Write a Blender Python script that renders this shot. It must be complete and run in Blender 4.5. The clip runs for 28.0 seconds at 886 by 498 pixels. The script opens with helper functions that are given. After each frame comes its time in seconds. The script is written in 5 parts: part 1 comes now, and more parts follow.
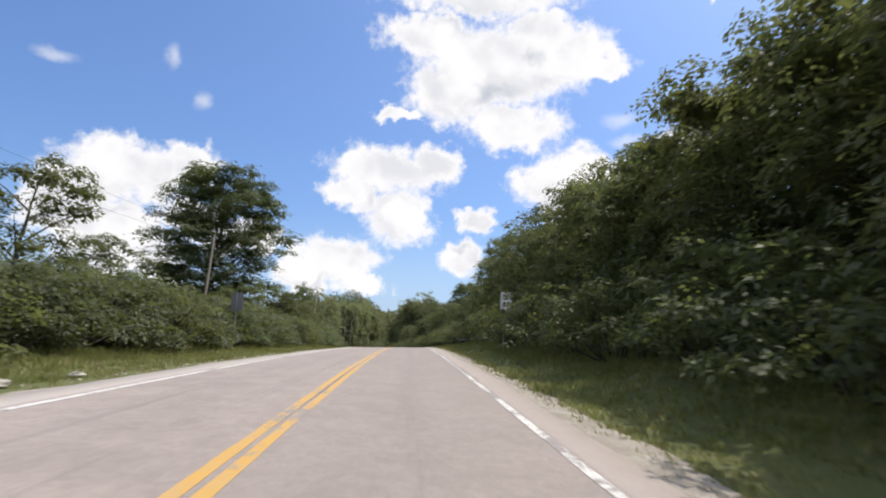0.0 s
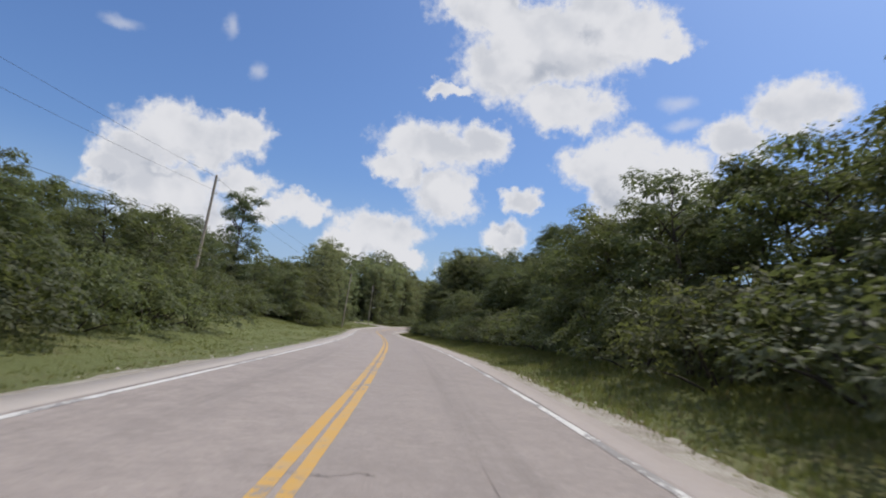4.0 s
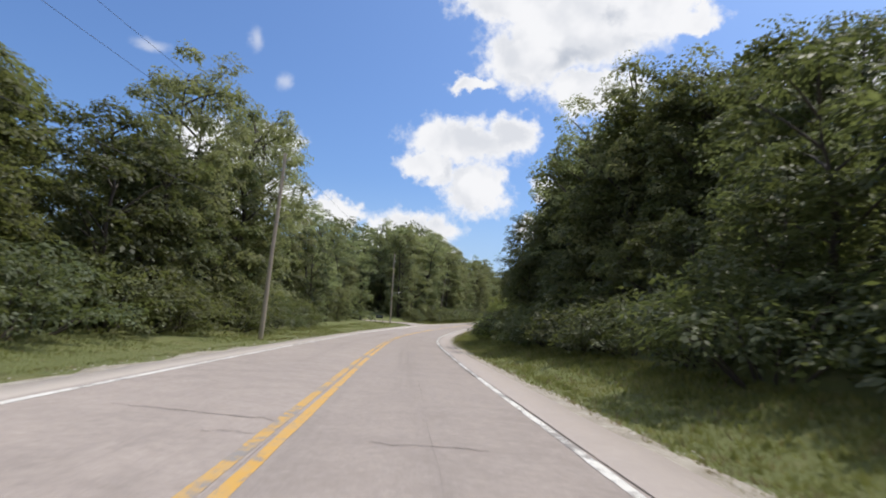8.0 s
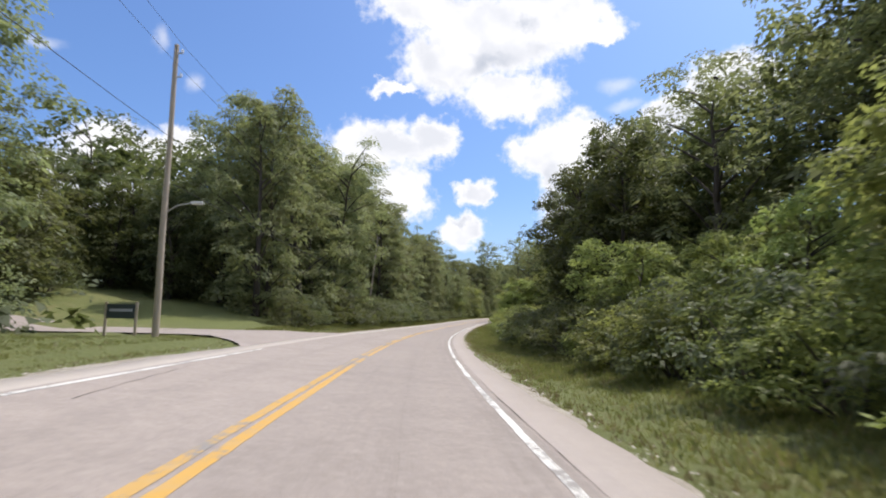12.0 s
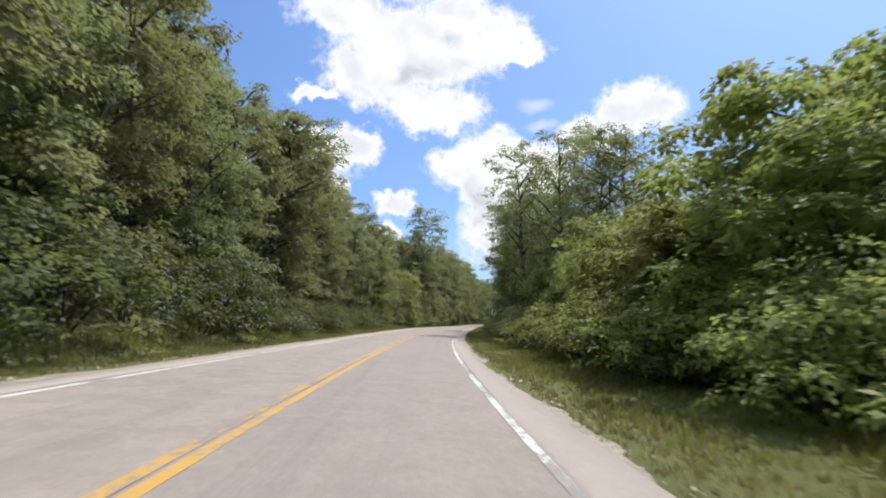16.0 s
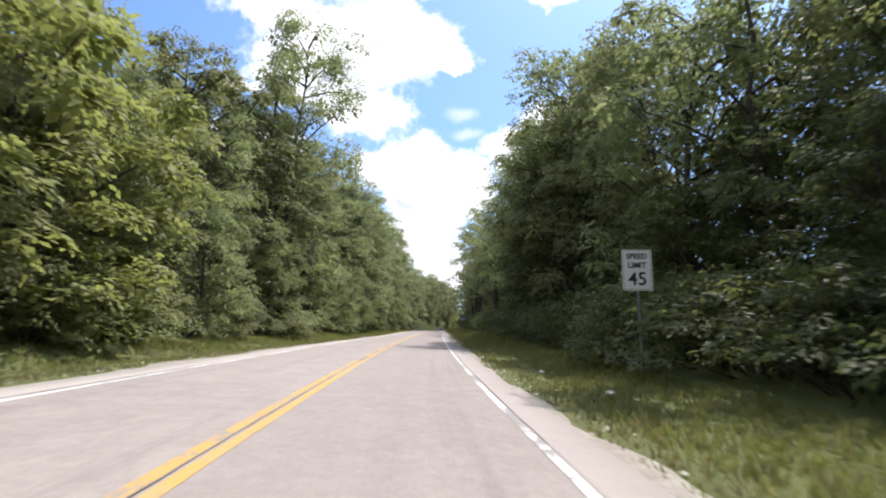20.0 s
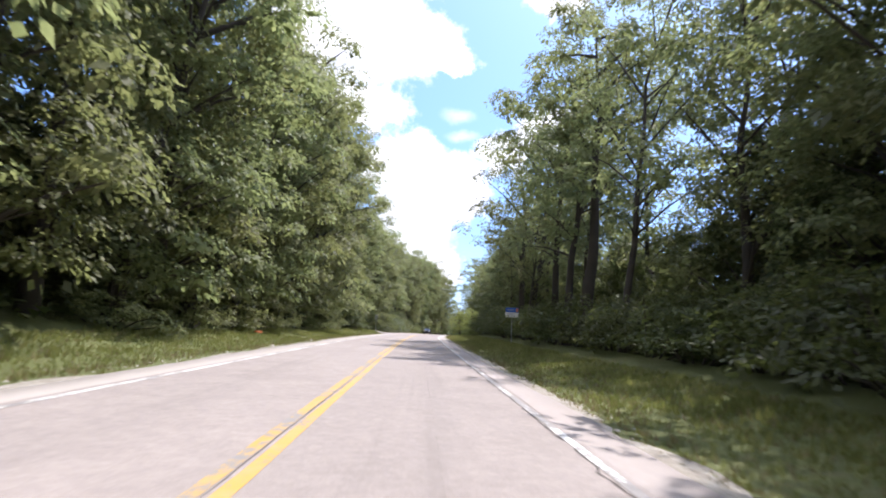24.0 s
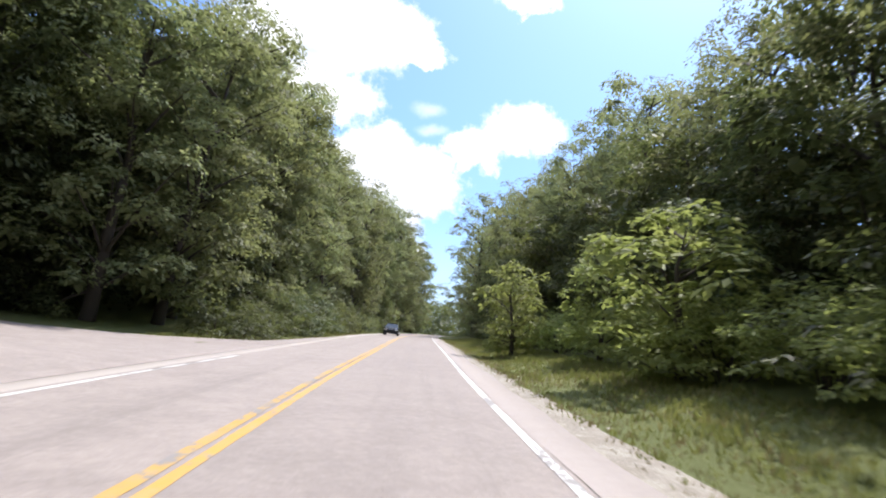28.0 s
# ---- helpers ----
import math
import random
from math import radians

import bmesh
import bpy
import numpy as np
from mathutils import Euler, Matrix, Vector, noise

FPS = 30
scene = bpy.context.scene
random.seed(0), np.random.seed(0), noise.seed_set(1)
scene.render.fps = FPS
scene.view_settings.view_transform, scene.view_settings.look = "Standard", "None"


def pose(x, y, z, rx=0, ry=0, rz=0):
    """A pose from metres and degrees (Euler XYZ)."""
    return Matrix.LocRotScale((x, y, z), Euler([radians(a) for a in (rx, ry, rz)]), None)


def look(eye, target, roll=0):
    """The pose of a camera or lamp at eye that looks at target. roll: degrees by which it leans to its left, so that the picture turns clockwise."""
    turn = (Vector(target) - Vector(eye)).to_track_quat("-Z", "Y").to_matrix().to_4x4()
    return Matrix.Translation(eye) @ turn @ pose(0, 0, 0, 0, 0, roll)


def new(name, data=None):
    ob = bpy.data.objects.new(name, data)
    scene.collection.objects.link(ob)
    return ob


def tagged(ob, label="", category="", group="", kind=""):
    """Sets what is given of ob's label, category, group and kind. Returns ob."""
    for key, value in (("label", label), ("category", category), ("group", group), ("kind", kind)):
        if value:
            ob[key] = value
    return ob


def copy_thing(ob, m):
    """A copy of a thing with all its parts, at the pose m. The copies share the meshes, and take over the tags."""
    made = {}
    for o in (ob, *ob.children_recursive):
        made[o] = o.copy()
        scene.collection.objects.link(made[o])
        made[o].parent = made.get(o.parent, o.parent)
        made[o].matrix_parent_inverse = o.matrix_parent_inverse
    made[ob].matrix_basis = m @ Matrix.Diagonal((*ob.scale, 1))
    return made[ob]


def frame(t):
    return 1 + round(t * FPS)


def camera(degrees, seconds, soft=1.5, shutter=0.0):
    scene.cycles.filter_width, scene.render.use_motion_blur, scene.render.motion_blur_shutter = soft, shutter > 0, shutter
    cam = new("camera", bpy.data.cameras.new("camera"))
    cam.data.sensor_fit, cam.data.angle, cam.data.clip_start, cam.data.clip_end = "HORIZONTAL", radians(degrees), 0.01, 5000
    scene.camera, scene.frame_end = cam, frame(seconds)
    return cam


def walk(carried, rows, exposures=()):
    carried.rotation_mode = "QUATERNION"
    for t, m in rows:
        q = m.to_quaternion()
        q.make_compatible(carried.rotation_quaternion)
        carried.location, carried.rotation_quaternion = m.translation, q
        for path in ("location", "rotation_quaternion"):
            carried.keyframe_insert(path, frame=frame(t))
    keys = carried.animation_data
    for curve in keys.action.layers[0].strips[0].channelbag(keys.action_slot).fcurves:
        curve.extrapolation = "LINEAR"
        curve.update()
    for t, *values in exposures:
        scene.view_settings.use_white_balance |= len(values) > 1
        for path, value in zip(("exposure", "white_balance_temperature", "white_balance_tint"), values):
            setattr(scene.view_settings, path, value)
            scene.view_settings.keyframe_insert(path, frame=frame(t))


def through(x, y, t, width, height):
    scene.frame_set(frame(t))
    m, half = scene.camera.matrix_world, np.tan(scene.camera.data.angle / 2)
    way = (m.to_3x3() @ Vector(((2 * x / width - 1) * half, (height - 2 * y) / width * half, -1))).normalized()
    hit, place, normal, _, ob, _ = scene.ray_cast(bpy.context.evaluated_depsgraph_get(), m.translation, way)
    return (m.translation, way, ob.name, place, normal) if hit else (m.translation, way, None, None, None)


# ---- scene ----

# ---------------- camera and drive ----------------
cam = camera(76.65, 28.0, soft=1.9, shutter=0.15)
PATH = [
    (0.0, pose(0.00, 0.00, 0.000, 99.89, -3.03, -3.28)),
    (0.5, pose(-0.00, 10.03, 0.325, 99.58, -4.18, -3.25)),
    (1.0, pose(-0.02, 20.02, 0.594, 99.38, -5.11, -3.13)),
    (1.5, pose(-0.07, 29.96, 0.812, 99.11, -6.00, -2.92)),
    (2.0, pose(-0.17, 39.86, 0.966, 98.74, -6.81, -2.52)),
    (2.5, pose(-0.36, 49.72, 1.040, 98.24, -7.02, -1.73)),
    (3.0, pose(-0.68, 59.57, 1.035, 97.82, -6.89, -0.88)),
    (3.5, pose(-1.14, 69.40, 0.969, 97.51, -6.67, -0.12)),
    (4.0, pose(-1.72, 79.20, 0.863, 97.33, -6.54, 0.67)),
    (4.5, pose(-2.41, 88.97, 0.730, 97.16, -6.45, 1.26)),
    (5.0, pose(-3.18, 98.71, 0.567, 96.97, -6.35, 1.62)),
    (5.5, pose(-4.00, 108.43, 0.374, 96.78, -6.15, 1.94)),
    (6.0, pose(-4.91, 118.12, 0.159, 96.68, -5.75, 2.64)),
    (6.5, pose(-5.93, 127.76, -0.062, 96.64, -5.11, 3.33)),
    (7.0, pose(-7.05, 137.32, -0.282, 96.60, -4.46, 3.91)),
    (7.5, pose(-8.25, 146.81, -0.499, 96.59, -3.80, 4.31)),
    (8.0, pose(-9.51, 156.23, -0.711, 96.58, -3.19, 4.70)),
    (8.5, pose(-10.81, 165.59, -0.910, 96.68, -2.76, 4.98)),
    (9.0, pose(-12.14, 174.91, -1.096, 96.70, -2.70, 4.96)),
    (9.5, pose(-13.40, 184.19, -1.280, 96.69, -2.75, 4.37)),
    (10.0, pose(-14.51, 193.46, -1.468, 96.65, -2.89, 3.05)),
    (10.5, pose(-15.38, 202.77, -1.650, 96.76, -2.36, 1.38)),
    (11.0, pose(-15.99, 212.20, -1.812, 96.84, -1.74, -0.27)),
    (11.5, pose(-16.36, 221.74, -1.952, 96.98, -1.12, -1.60)),
    (12.0, pose(-16.52, 231.39, -2.058, 97.21, -0.72, -2.84)),
    (12.5, pose(-16.47, 241.19, -2.127, 97.39, -0.39, -3.96)),
    (13.0, pose(-16.24, 251.22, -2.174, 97.44, -0.12, -5.01)),
    (13.5, pose(-15.82, 261.47, -2.215, 97.45, 0.08, -6.08)),
    (14.0, pose(-15.18, 271.94, -2.243, 97.58, 0.12, -7.19)),
    (14.5, pose(-14.33, 282.58, -2.253, 97.66, -0.12, -8.31)),
    (15.0, pose(-13.26, 293.35, -2.232, 97.92, -0.34, -9.37)),
    (15.5, pose(-11.98, 304.25, -2.168, 98.16, -0.83, -10.29)),
    (16.0, pose(-10.51, 315.28, -2.061, 98.40, -1.27, -11.26)),
    (16.5, pose(-8.84, 326.35, -1.922, 98.54, -1.72, -12.32)),
    (17.0, pose(-6.95, 337.37, -1.763, 98.65, -2.04, -13.51)),
    (17.5, pose(-4.83, 348.34, -1.576, 98.85, -2.21, -14.74)),
    (18.0, pose(-2.49, 359.26, -1.363, 98.95, -2.34, -15.86)),
    (18.5, pose(0.04, 370.08, -1.139, 98.96, -2.30, -16.87)),
    (19.0, pose(2.74, 380.79, -0.916, 98.95, -2.14, -17.91)),
    (19.5, pose(5.60, 391.38, -0.690, 98.98, -1.99, -18.73)),
    (20.0, pose(8.58, 401.86, -0.451, 99.12, -2.30, -19.49)),
    (20.5, pose(11.70, 412.24, -0.190, 99.30, -3.17, -20.39)),
    (21.0, pose(14.94, 422.50, 0.087, 99.39, -3.91, -21.17)),
    (21.5, pose(18.27, 432.68, 0.352, 99.28, -4.73, -21.63)),
    (22.0, pose(21.62, 442.78, 0.596, 99.26, -5.39, -21.67)),
    (22.5, pose(24.94, 452.83, 0.831, 99.27, -5.93, -21.58)),
    (23.0, pose(28.23, 462.81, 1.060, 99.27, -6.33, -21.53)),
    (23.5, pose(31.50, 472.73, 1.283, 99.26, -6.55, -21.55)),
    (24.0, pose(34.75, 482.58, 1.507, 99.30, -6.50, -21.60)),
    (24.5, pose(37.98, 492.33, 1.733, 99.31, -6.48, -21.70)),
    (25.0, pose(41.21, 501.94, 1.953, 99.26, -6.46, -22.17)),
    (25.5, pose(44.48, 511.38, 2.166, 99.27, -6.44, -22.72)),
    (26.0, pose(47.79, 520.66, 2.377, 99.27, -6.49, -23.23)),
    (26.5, pose(51.14, 529.78, 2.580, 99.22, -6.65, -23.72)),
    (27.0, pose(54.51, 538.72, 2.773, 99.20, -6.78, -24.26)),
    (27.5, pose(57.91, 547.49, 2.960, 99.22, -7.04, -24.75)),
    (28.0, pose(61.32, 556.09, 3.136, 99.13, -7.31, -25.18)),
]
EXPOSURES = [(0.0, 0.12, 6620, 12), (3.0, -0.2, 6400, 12), (6.0, -0.4, 6350, 12), (8.0, 0.0, 6450, 11), (9.0, 0.25, 6450, 11), (11.0, 0.18, 6450, 13), (14.0, 0.28, 6480, 11), (16.0, 0.2, 6480, 11), (18.0, 0.4, 6380, 12), (20.0, 0.62, 6250, 14), (24.0, 0.9, 6080, 18), (28.0, 0.74, 6120, 15)]
walk(cam, PATH, EXPOSURES)

# ---------------- world, sun ----------------
SUN_AZ, SUN_EL = -57.0, 63.0     # degrees: azimuth to the left of +y, elevation
CLOUD_TALL = [(-8.0, 28.0, 8.7, 3.9), (-15.0, 29.1, 5.0, 2.6), (-3.5, 25.6, 5.4, 3.1), (-9.8, 22.3, 5.2, 2.1), (-19.0, 28.0, 3.0, 1.2), (-0.9, 30.5, 6.1, 1.9), (2.6, 23.1, 2.3, 0.8), (-12.4, 31.5, 3.5, 1.9), (-5.2, 35.1, 11.4, 2.7), (-7.9, 38.3, 9.6, 2.5)]
CLOUD_MIDDLE = [(3.3, 17.5, 5.9, 2.3), (-1.4, 18.3, 2.7, 2.2), (2.1, 12.8, 3.8, 2.8), (7.2, 15.0, 3.2, 1.7)]
CLOUD_WEST = [(27.7, 14.1, 5.3, 2.7), (22.9, 15.3, 2.8, 2.0), (31.8, 11.5, 3.0, 2.4), (29.2, 9.1, 5.1, 2.7), (22.1, 10.6, 3.1, 1.8), (26.4, 6.6, 4.3, 2.3), (33.7, 10.0, 1.6, 1.9)]
CLOUD_LOW = [(16.1, 9.5, 2.7, 1.5), (18.6, 8.3, 2.1, 0.9), (8.5, 7.9, 4.6, 2.5), (11.1, 6.1, 3.1, 1.6), (5.3, 5.7, 2.6, 1.1)]
CLOUD_EAST = [(-13.3, 17.0, 3.6, 2.5), (-15.2, 14.4, 3.3, 2.2), (-21.4, 16.2, 2.4, 1.6), (-25.8, 19.1, 2.9, 1.6), (-6.2, 12.8, 1.7, 1.4), (-4.8, 9.0, 2.3, 1.7)]
WISPS = [(34.5, 22.2, 1.4, 0.5), (22.4, 21.5, 0.7, 0.7), (25.6, 24.8, 0.6, 1.0), (-20.5, 22.7, 1.5, 0.6), (-21.4, 20.8, 1.5, 0.5)]
CLOUD_AHEAD = [(-15.9, 16.9, 4.4, 3.5), (-17.0, 11.0, 4.1, 4.0), (-25.8, 19.4, 2.5, 2.2), (-30.7, 21.7, 4.1, 2.3), (-20.6, 15.5, 4.1, 3.4), (-19.6, 6.6, 2.6, 2.9), (-30.0, 33.5, 3.1, 0.9)]
CLOUDS = CLOUD_TALL + CLOUD_MIDDLE + CLOUD_WEST + CLOUD_LOW + CLOUD_EAST + CLOUD_AHEAD
world = bpy.data.worlds.new("sky")
scene.world = world
world.use_nodes = True


class Graph:
    """A short way to write node trees."""

    def __init__(self, tree):
        self.tree = tree

    def node(self, kind, **values):
        n = self.tree.nodes.new(kind)
        for key, value in values.items():
            setattr(n, key, value)
        return n

    def link(self, a, b):
        self.tree.links.new(a, b)

    def put(self, socket, value):
        if hasattr(value, "links"):
            self.link(value, socket)
        else:
            socket.default_value = value

    def math(self, op, a, b=0.0, c=0.0, clamp=False):
        n = self.node("ShaderNodeMath", operation=op, use_clamp=clamp)
        for s, v in zip(n.inputs, (a, b, c)):
            self.put(s, v)
        return n.outputs[0]

    def vec(self, op, a, b=(0, 0, 0), out=0):
        n = self.node("ShaderNodeVectorMath", operation=op)
        self.put(n.inputs[0], a)
        if len(n.inputs) > 1:
            self.put(n.inputs[1], b)
        return n.outputs[out]

    def noise(self, vector, scale, detail=4.0, rough=0.55, out=0, warp=0.0):
        n = self.node("ShaderNodeTexNoise")
        if vector is not None:
            self.link(vector, n.inputs["Vector"])
        n.inputs["Scale"].default_value = scale
        n.inputs["Detail"].default_value = detail
        n.inputs["Roughness"].default_value = rough
        n.inputs["Distortion"].default_value = warp
        return n.outputs[out]

    def smooth(self, value, lo, hi, a=0.0, b=1.0):
        n = self.node("ShaderNodeMapRange", interpolation_type="SMOOTHSTEP")
        self.put(n.inputs["Value"], value)
        for key, v in (("From Min", lo), ("From Max", hi), ("To Min", a), ("To Max", b)):
            n.inputs[key].default_value = v
        return n.outputs[0]

    def mix(self, fac, a, b, blend="MIX"):
        n = self.node("ShaderNodeMix", data_type="RGBA", blend_type=blend)
        self.put(n.inputs[0], fac)
        for s, v in ((n.inputs[6], a), (n.inputs[7], b)):
            self.put(s, (*v, 1) if isinstance(v, tuple) and len(v) == 3 else v)
        return n.outputs[2]


def build_sky():
    g = Graph(world.node_tree)
    back = world.node_tree.nodes["Background"]
    sky = g.node("ShaderNodeTexSky", sky_type="NISHITA", sun_disc=False, sun_elevation=radians(SUN_EL),
                 sun_rotation=radians(-SUN_AZ), air_density=1.0, dust_density=2.2, ozone_density=1.6)
    blue = g.vec("MULTIPLY", sky.outputs[0], (SKY_GAIN[0], SKY_GAIN[1], SKY_GAIN[2]))
    ray = g.node("ShaderNodeTexCoord").outputs["Generated"]
    ray = g.vec("NORMALIZE", ray)
    xyz = g.node("ShaderNodeSeparateXYZ")
    g.link(ray, xyz.inputs[0])
    az = g.math("MULTIPLY", g.math("ARCTAN2", g.math("MULTIPLY", xyz.outputs[0], -1.0), xyz.outputs[1]), 57.2958)
    el = g.math("MULTIPLY", g.math("ARCSINE", xyz.outputs[2]), 57.2958)
    flat = g.node("ShaderNodeCombineXYZ")
    g.link(az, flat.inputs[0])
    g.link(el, flat.inputs[1])
    billow = g.vec("SUBTRACT", g.noise(ray, 22.0, 6.0, 0.6, 1), (0.5, 0.5, 0.5))
    spot = g.vec("ADD", flat.outputs[0], g.vec("MULTIPLY", billow, (5.2, 4.2, 0.0)))

    def field(at):
        near = None
        for a, e, w, h in CLOUDS:
            d = g.vec("LENGTH", g.vec("MULTIPLY", g.vec("SUBTRACT", at, (a, e, 0.0)), (1 / w, 1 / h, 0.0)), out=1)
            near = d if near is None else g.math("SMOOTH_MIN", near, d, 0.12)
        return near

    near, over = field(spot), field(g.vec("ADD", spot, (-1.2, 2.8, 0.0)))
    calm = g.vec("ADD", flat.outputs[0], g.vec("MULTIPLY", billow, (2.2, 1.6, 0.0)))
    thin = None
    for a, e, w, h in WISPS:
        d = g.vec("LENGTH", g.vec("MULTIPLY", g.vec("SUBTRACT", calm, (a, e, 0.0)), (1 / w, 1 / h, 0.0)), out=1)
        thin = d if thin is None else g.math("MINIMUM", thin, d)
    thin = g.smooth(thin, 1.6, 0.1, 0.0, 0.45)
    # scattered fair-weather clouds over the rest of the sky, away from the road's view; unseen, their cover is set high
    # to brighten the shade
    away = g.smooth(g.math("ABSOLUTE", g.math("ADD", az, 2.0)), 52.0, 66.0)
    high = g.smooth(el, 36.0, 46.0)
    spread = g.smooth(g.noise(ray, 3.2, 5.0, 0.55), 0.46, 0.54)
    other = g.math("MULTIPLY", spread, g.math("MAXIMUM", away, high))
    fine = g.noise(ray, 60.0, 5.0, 0.6)
    body = g.smooth(g.math("ADD", near, g.math("MULTIPLY", g.math("SUBTRACT", fine, 0.5), 0.75)), 1.28, 0.72)
    cover = g.math("MULTIPLY", g.math("MAXIMUM", g.math("MAXIMUM", body, thin), other), g.smooth(el, 0.0, 2.0))
    lump = g.noise(ray, 7.0, 4.0, 0.5)
    above = g.noise(g.vec("ADD", ray, (0.02, 0.006, 0.05)), 7.0, 4.0, 0.5)
    core = g.smooth(near, 0.95, 0.4)
    under = g.smooth(g.math("SUBTRACT", near, over), -0.1, 0.6)
    fold = g.smooth(g.math("SUBTRACT", above, lump), -0.1, 0.13)
    grey = g.math("MULTIPLY", core, g.math("ADD", g.math("MULTIPLY", under, 0.75), g.math("MULTIPLY", fold, 0.45), clamp=True))
    white = g.mix(grey, CLOUD_LIT, CLOUD_GREY)
    haze = g.smooth(el, 14.0, 1.0, 0.0, 0.55)
    air = g.mix(haze, blue, HAZE)
    g.link(g.mix(cover, air, white), back.inputs["Color"])
    back.inputs["Strength"].default_value = SKY_STRENGTH


SKY_STRENGTH = 0.135
SKY_GAIN = (0.675, 0.895, 1.2)
CLOUD_LIT = (6.85, 6.9, 7.0)
CLOUD_GREY = (3.55, 3.9, 4.5)
HAZE = (4.2, 5.6, 7.6)
build_sky()

sun = new("sun", bpy.data.lights.new("sun", "SUN"))
sun.data.energy, sun.data.angle, sun.data.color = 3.9, radians(0.55), (1.0, 0.94, 0.84)
sun_way = Vector((-math.sin(radians(SUN_AZ)) * math.cos(radians(SUN_EL)), math.cos(radians(SUN_AZ)) * math.cos(radians(SUN_EL)), math.sin(radians(SUN_EL))))
sun.matrix_world = look(sun_way * 800, (0, 0, 0))

# ---------------- the road's line and the lie of the land ----------------
ROAD_X = [-1.51, -1.76, -1.88, -1.96, -2.69, -4.15, -6.10, -8.56, -11.38, -14.28, -16.76, -18.08, -18.42, -18.03, -16.86, -14.84, -12.08, -8.74, -4.76, -0.12, 5.15, 10.85, 16.99, 23.41, 29.93, 36.46, 42.98, 49.63, 56.45, 63.72, 71.43, 79.17]
ROAD_Y = [0.05, 20.04, 40.04, 60.04, 80.02, 99.97, 119.87, 139.72, 159.52, 179.31, 199.17, 219.12, 239.13, 259.13, 279.08, 298.97, 318.76, 338.47, 358.07, 377.52, 396.81, 415.98, 435.01, 453.95, 472.86, 491.76, 510.66, 529.52, 548.32, 566.97, 585.43, 603.87]
ROAD_Z = [-1.30, -0.77, -0.45, -0.36, -0.52, -0.82, -1.24, -1.67, -2.08, -2.48, -2.86, -3.15, -3.32, -3.38, -3.42, -3.39, -3.25, -3.00, -2.66, -2.26, -1.84, -1.41, -0.96, -0.54, -0.12, 0.33, 0.76, 1.17, 1.55, 1.90, 2.26, 2.62]
ROAD_BANK = [0.94, -1.10, -2.65, -2.77, -2.43, -2.17, -1.45, -0.13, 1.10, 1.41, 1.61, 2.82, 3.64, 4.11, 4.05, 3.47, 2.65, 2.01, 1.73, 1.82, 1.84, 0.61, -0.81, -1.92, -2.48, -2.48, -2.45, -2.62, -3.04, -3.29, -3.29, -3.29]
STEP = 20.0
LAST = STEP * (len(ROAD_X) - 1)
rng = np.random.default_rng(7)


def spline(values, s):
    """Catmull-Rom through values that stand STEP apart; straight on before the first and after the last."""
    v = np.asarray(values)
    v = np.concatenate([[2 * v[0] - v[1]], v, [2 * v[-1] - v[-2]]])
    u = np.clip(np.asarray(s, float) / STEP, 0, len(values) - 1.0001)
    i = u.astype(int)
    t = u - i
    a, b, c, d = v[i], v[i + 1], v[i + 2], v[i + 3]
    return 0.5 * (2 * b + (c - a) * t + (2 * a - 5 * b + 4 * c - d) * t * t + (3 * b - a - 3 * c + d) * t ** 3)


def centre(s):
    """x, y, z of the road's centre line and its heading's unit vector (x, y), also beyond its ends."""
    s = np.asarray(s, float)
    k = np.clip(s, 0, LAST - 0.1)
    x, y, z = spline(ROAD_X, k), spline(ROAD_Y, k), spline(ROAD_Z, k)
    dx, dy = spline(ROAD_X, k + 0.05) - spline(ROAD_X, k - 0.05 * (k > 0.05)), spline(ROAD_Y, k + 0.05) - spline(ROAD_Y, k - 0.05 * (k > 0.05))
    n = np.hypot(dx, dy)
    dx, dy = dx / n, dy / n
    over = s - k
    # past the end the road goes on in a slow bend to the right
    bend = np.where(over > 0, -0.0006 * np.minimum(over, 300), 0.0)
    cx, cy = dx * np.cos(bend) - dy * np.sin(bend), dy * np.cos(bend) + dx * np.sin(bend)
    return x + over * cx, y + over * cy, z + np.where(over > 0, np.minimum(over, 120) * 0.012, np.maximum(over, -60) * 0.02), cx, cy


def bank(s):
    return np.tan(np.radians(spline(ROAD_BANK, np.clip(s, 0, LAST - 0.1))))


def verge(s, d):
    """Height of the land beside the road over the road's own banked plane."""
    r = np.maximum(d - 4.9, 0)
    l = np.maximum(-d - 4.9, 0)
    rise_r = np.interp(s, [-50, 40, 70, 130, 200, 260, 330, 400, 480, 560, 640], [1.5, 1.5, 1.2, 1.2, 1.1, 0.4, 0.4, 0.5, 0.9, 1.2, 0.8])
    rise_l = np.interp(s, [-50, 60, 110, 170, 230, 285, 330, 400, 470, 520, 580, 640], [0.6, 0.7, 1.3, 1.0, 0.6, 2.0, 9.0, 6.0, 2.0, 1.2, 0.8, 1.0])
    up_r = rise_r * np.clip((r - 0.4) / 5, 0, 1) ** 1.15 + 0.03 * np.maximum(r - 8, 0) * (s < 60) - 0.12 * np.clip(r, 0, 1.0)
    up_l = rise_l * np.clip((l - 1.5) / np.where(rise_l > 3, 16, 9), 0, 1) ** 1.2 - 0.12 * np.clip(l, 0, 1.0)
    level = np.exp(-((s - 261) / 11.0) ** 4) + np.exp(-((s - 590) / 10.0) ** 4)
    up_l = up_l * (1 - level)
    hill = np.interp(s, [230, 290, 360, 440, 530], [0, 9, 18, 13, 0]) * np.clip((l - 14) / 45, 0, 1)
    island = 0.4 * np.clip(l / 1.6, 0, 1) * np.clip((584.5 - s) / 4, 0, 1) * np.clip((s - 560) / 8, 0, 1)
    return up_r + up_l + hill + island


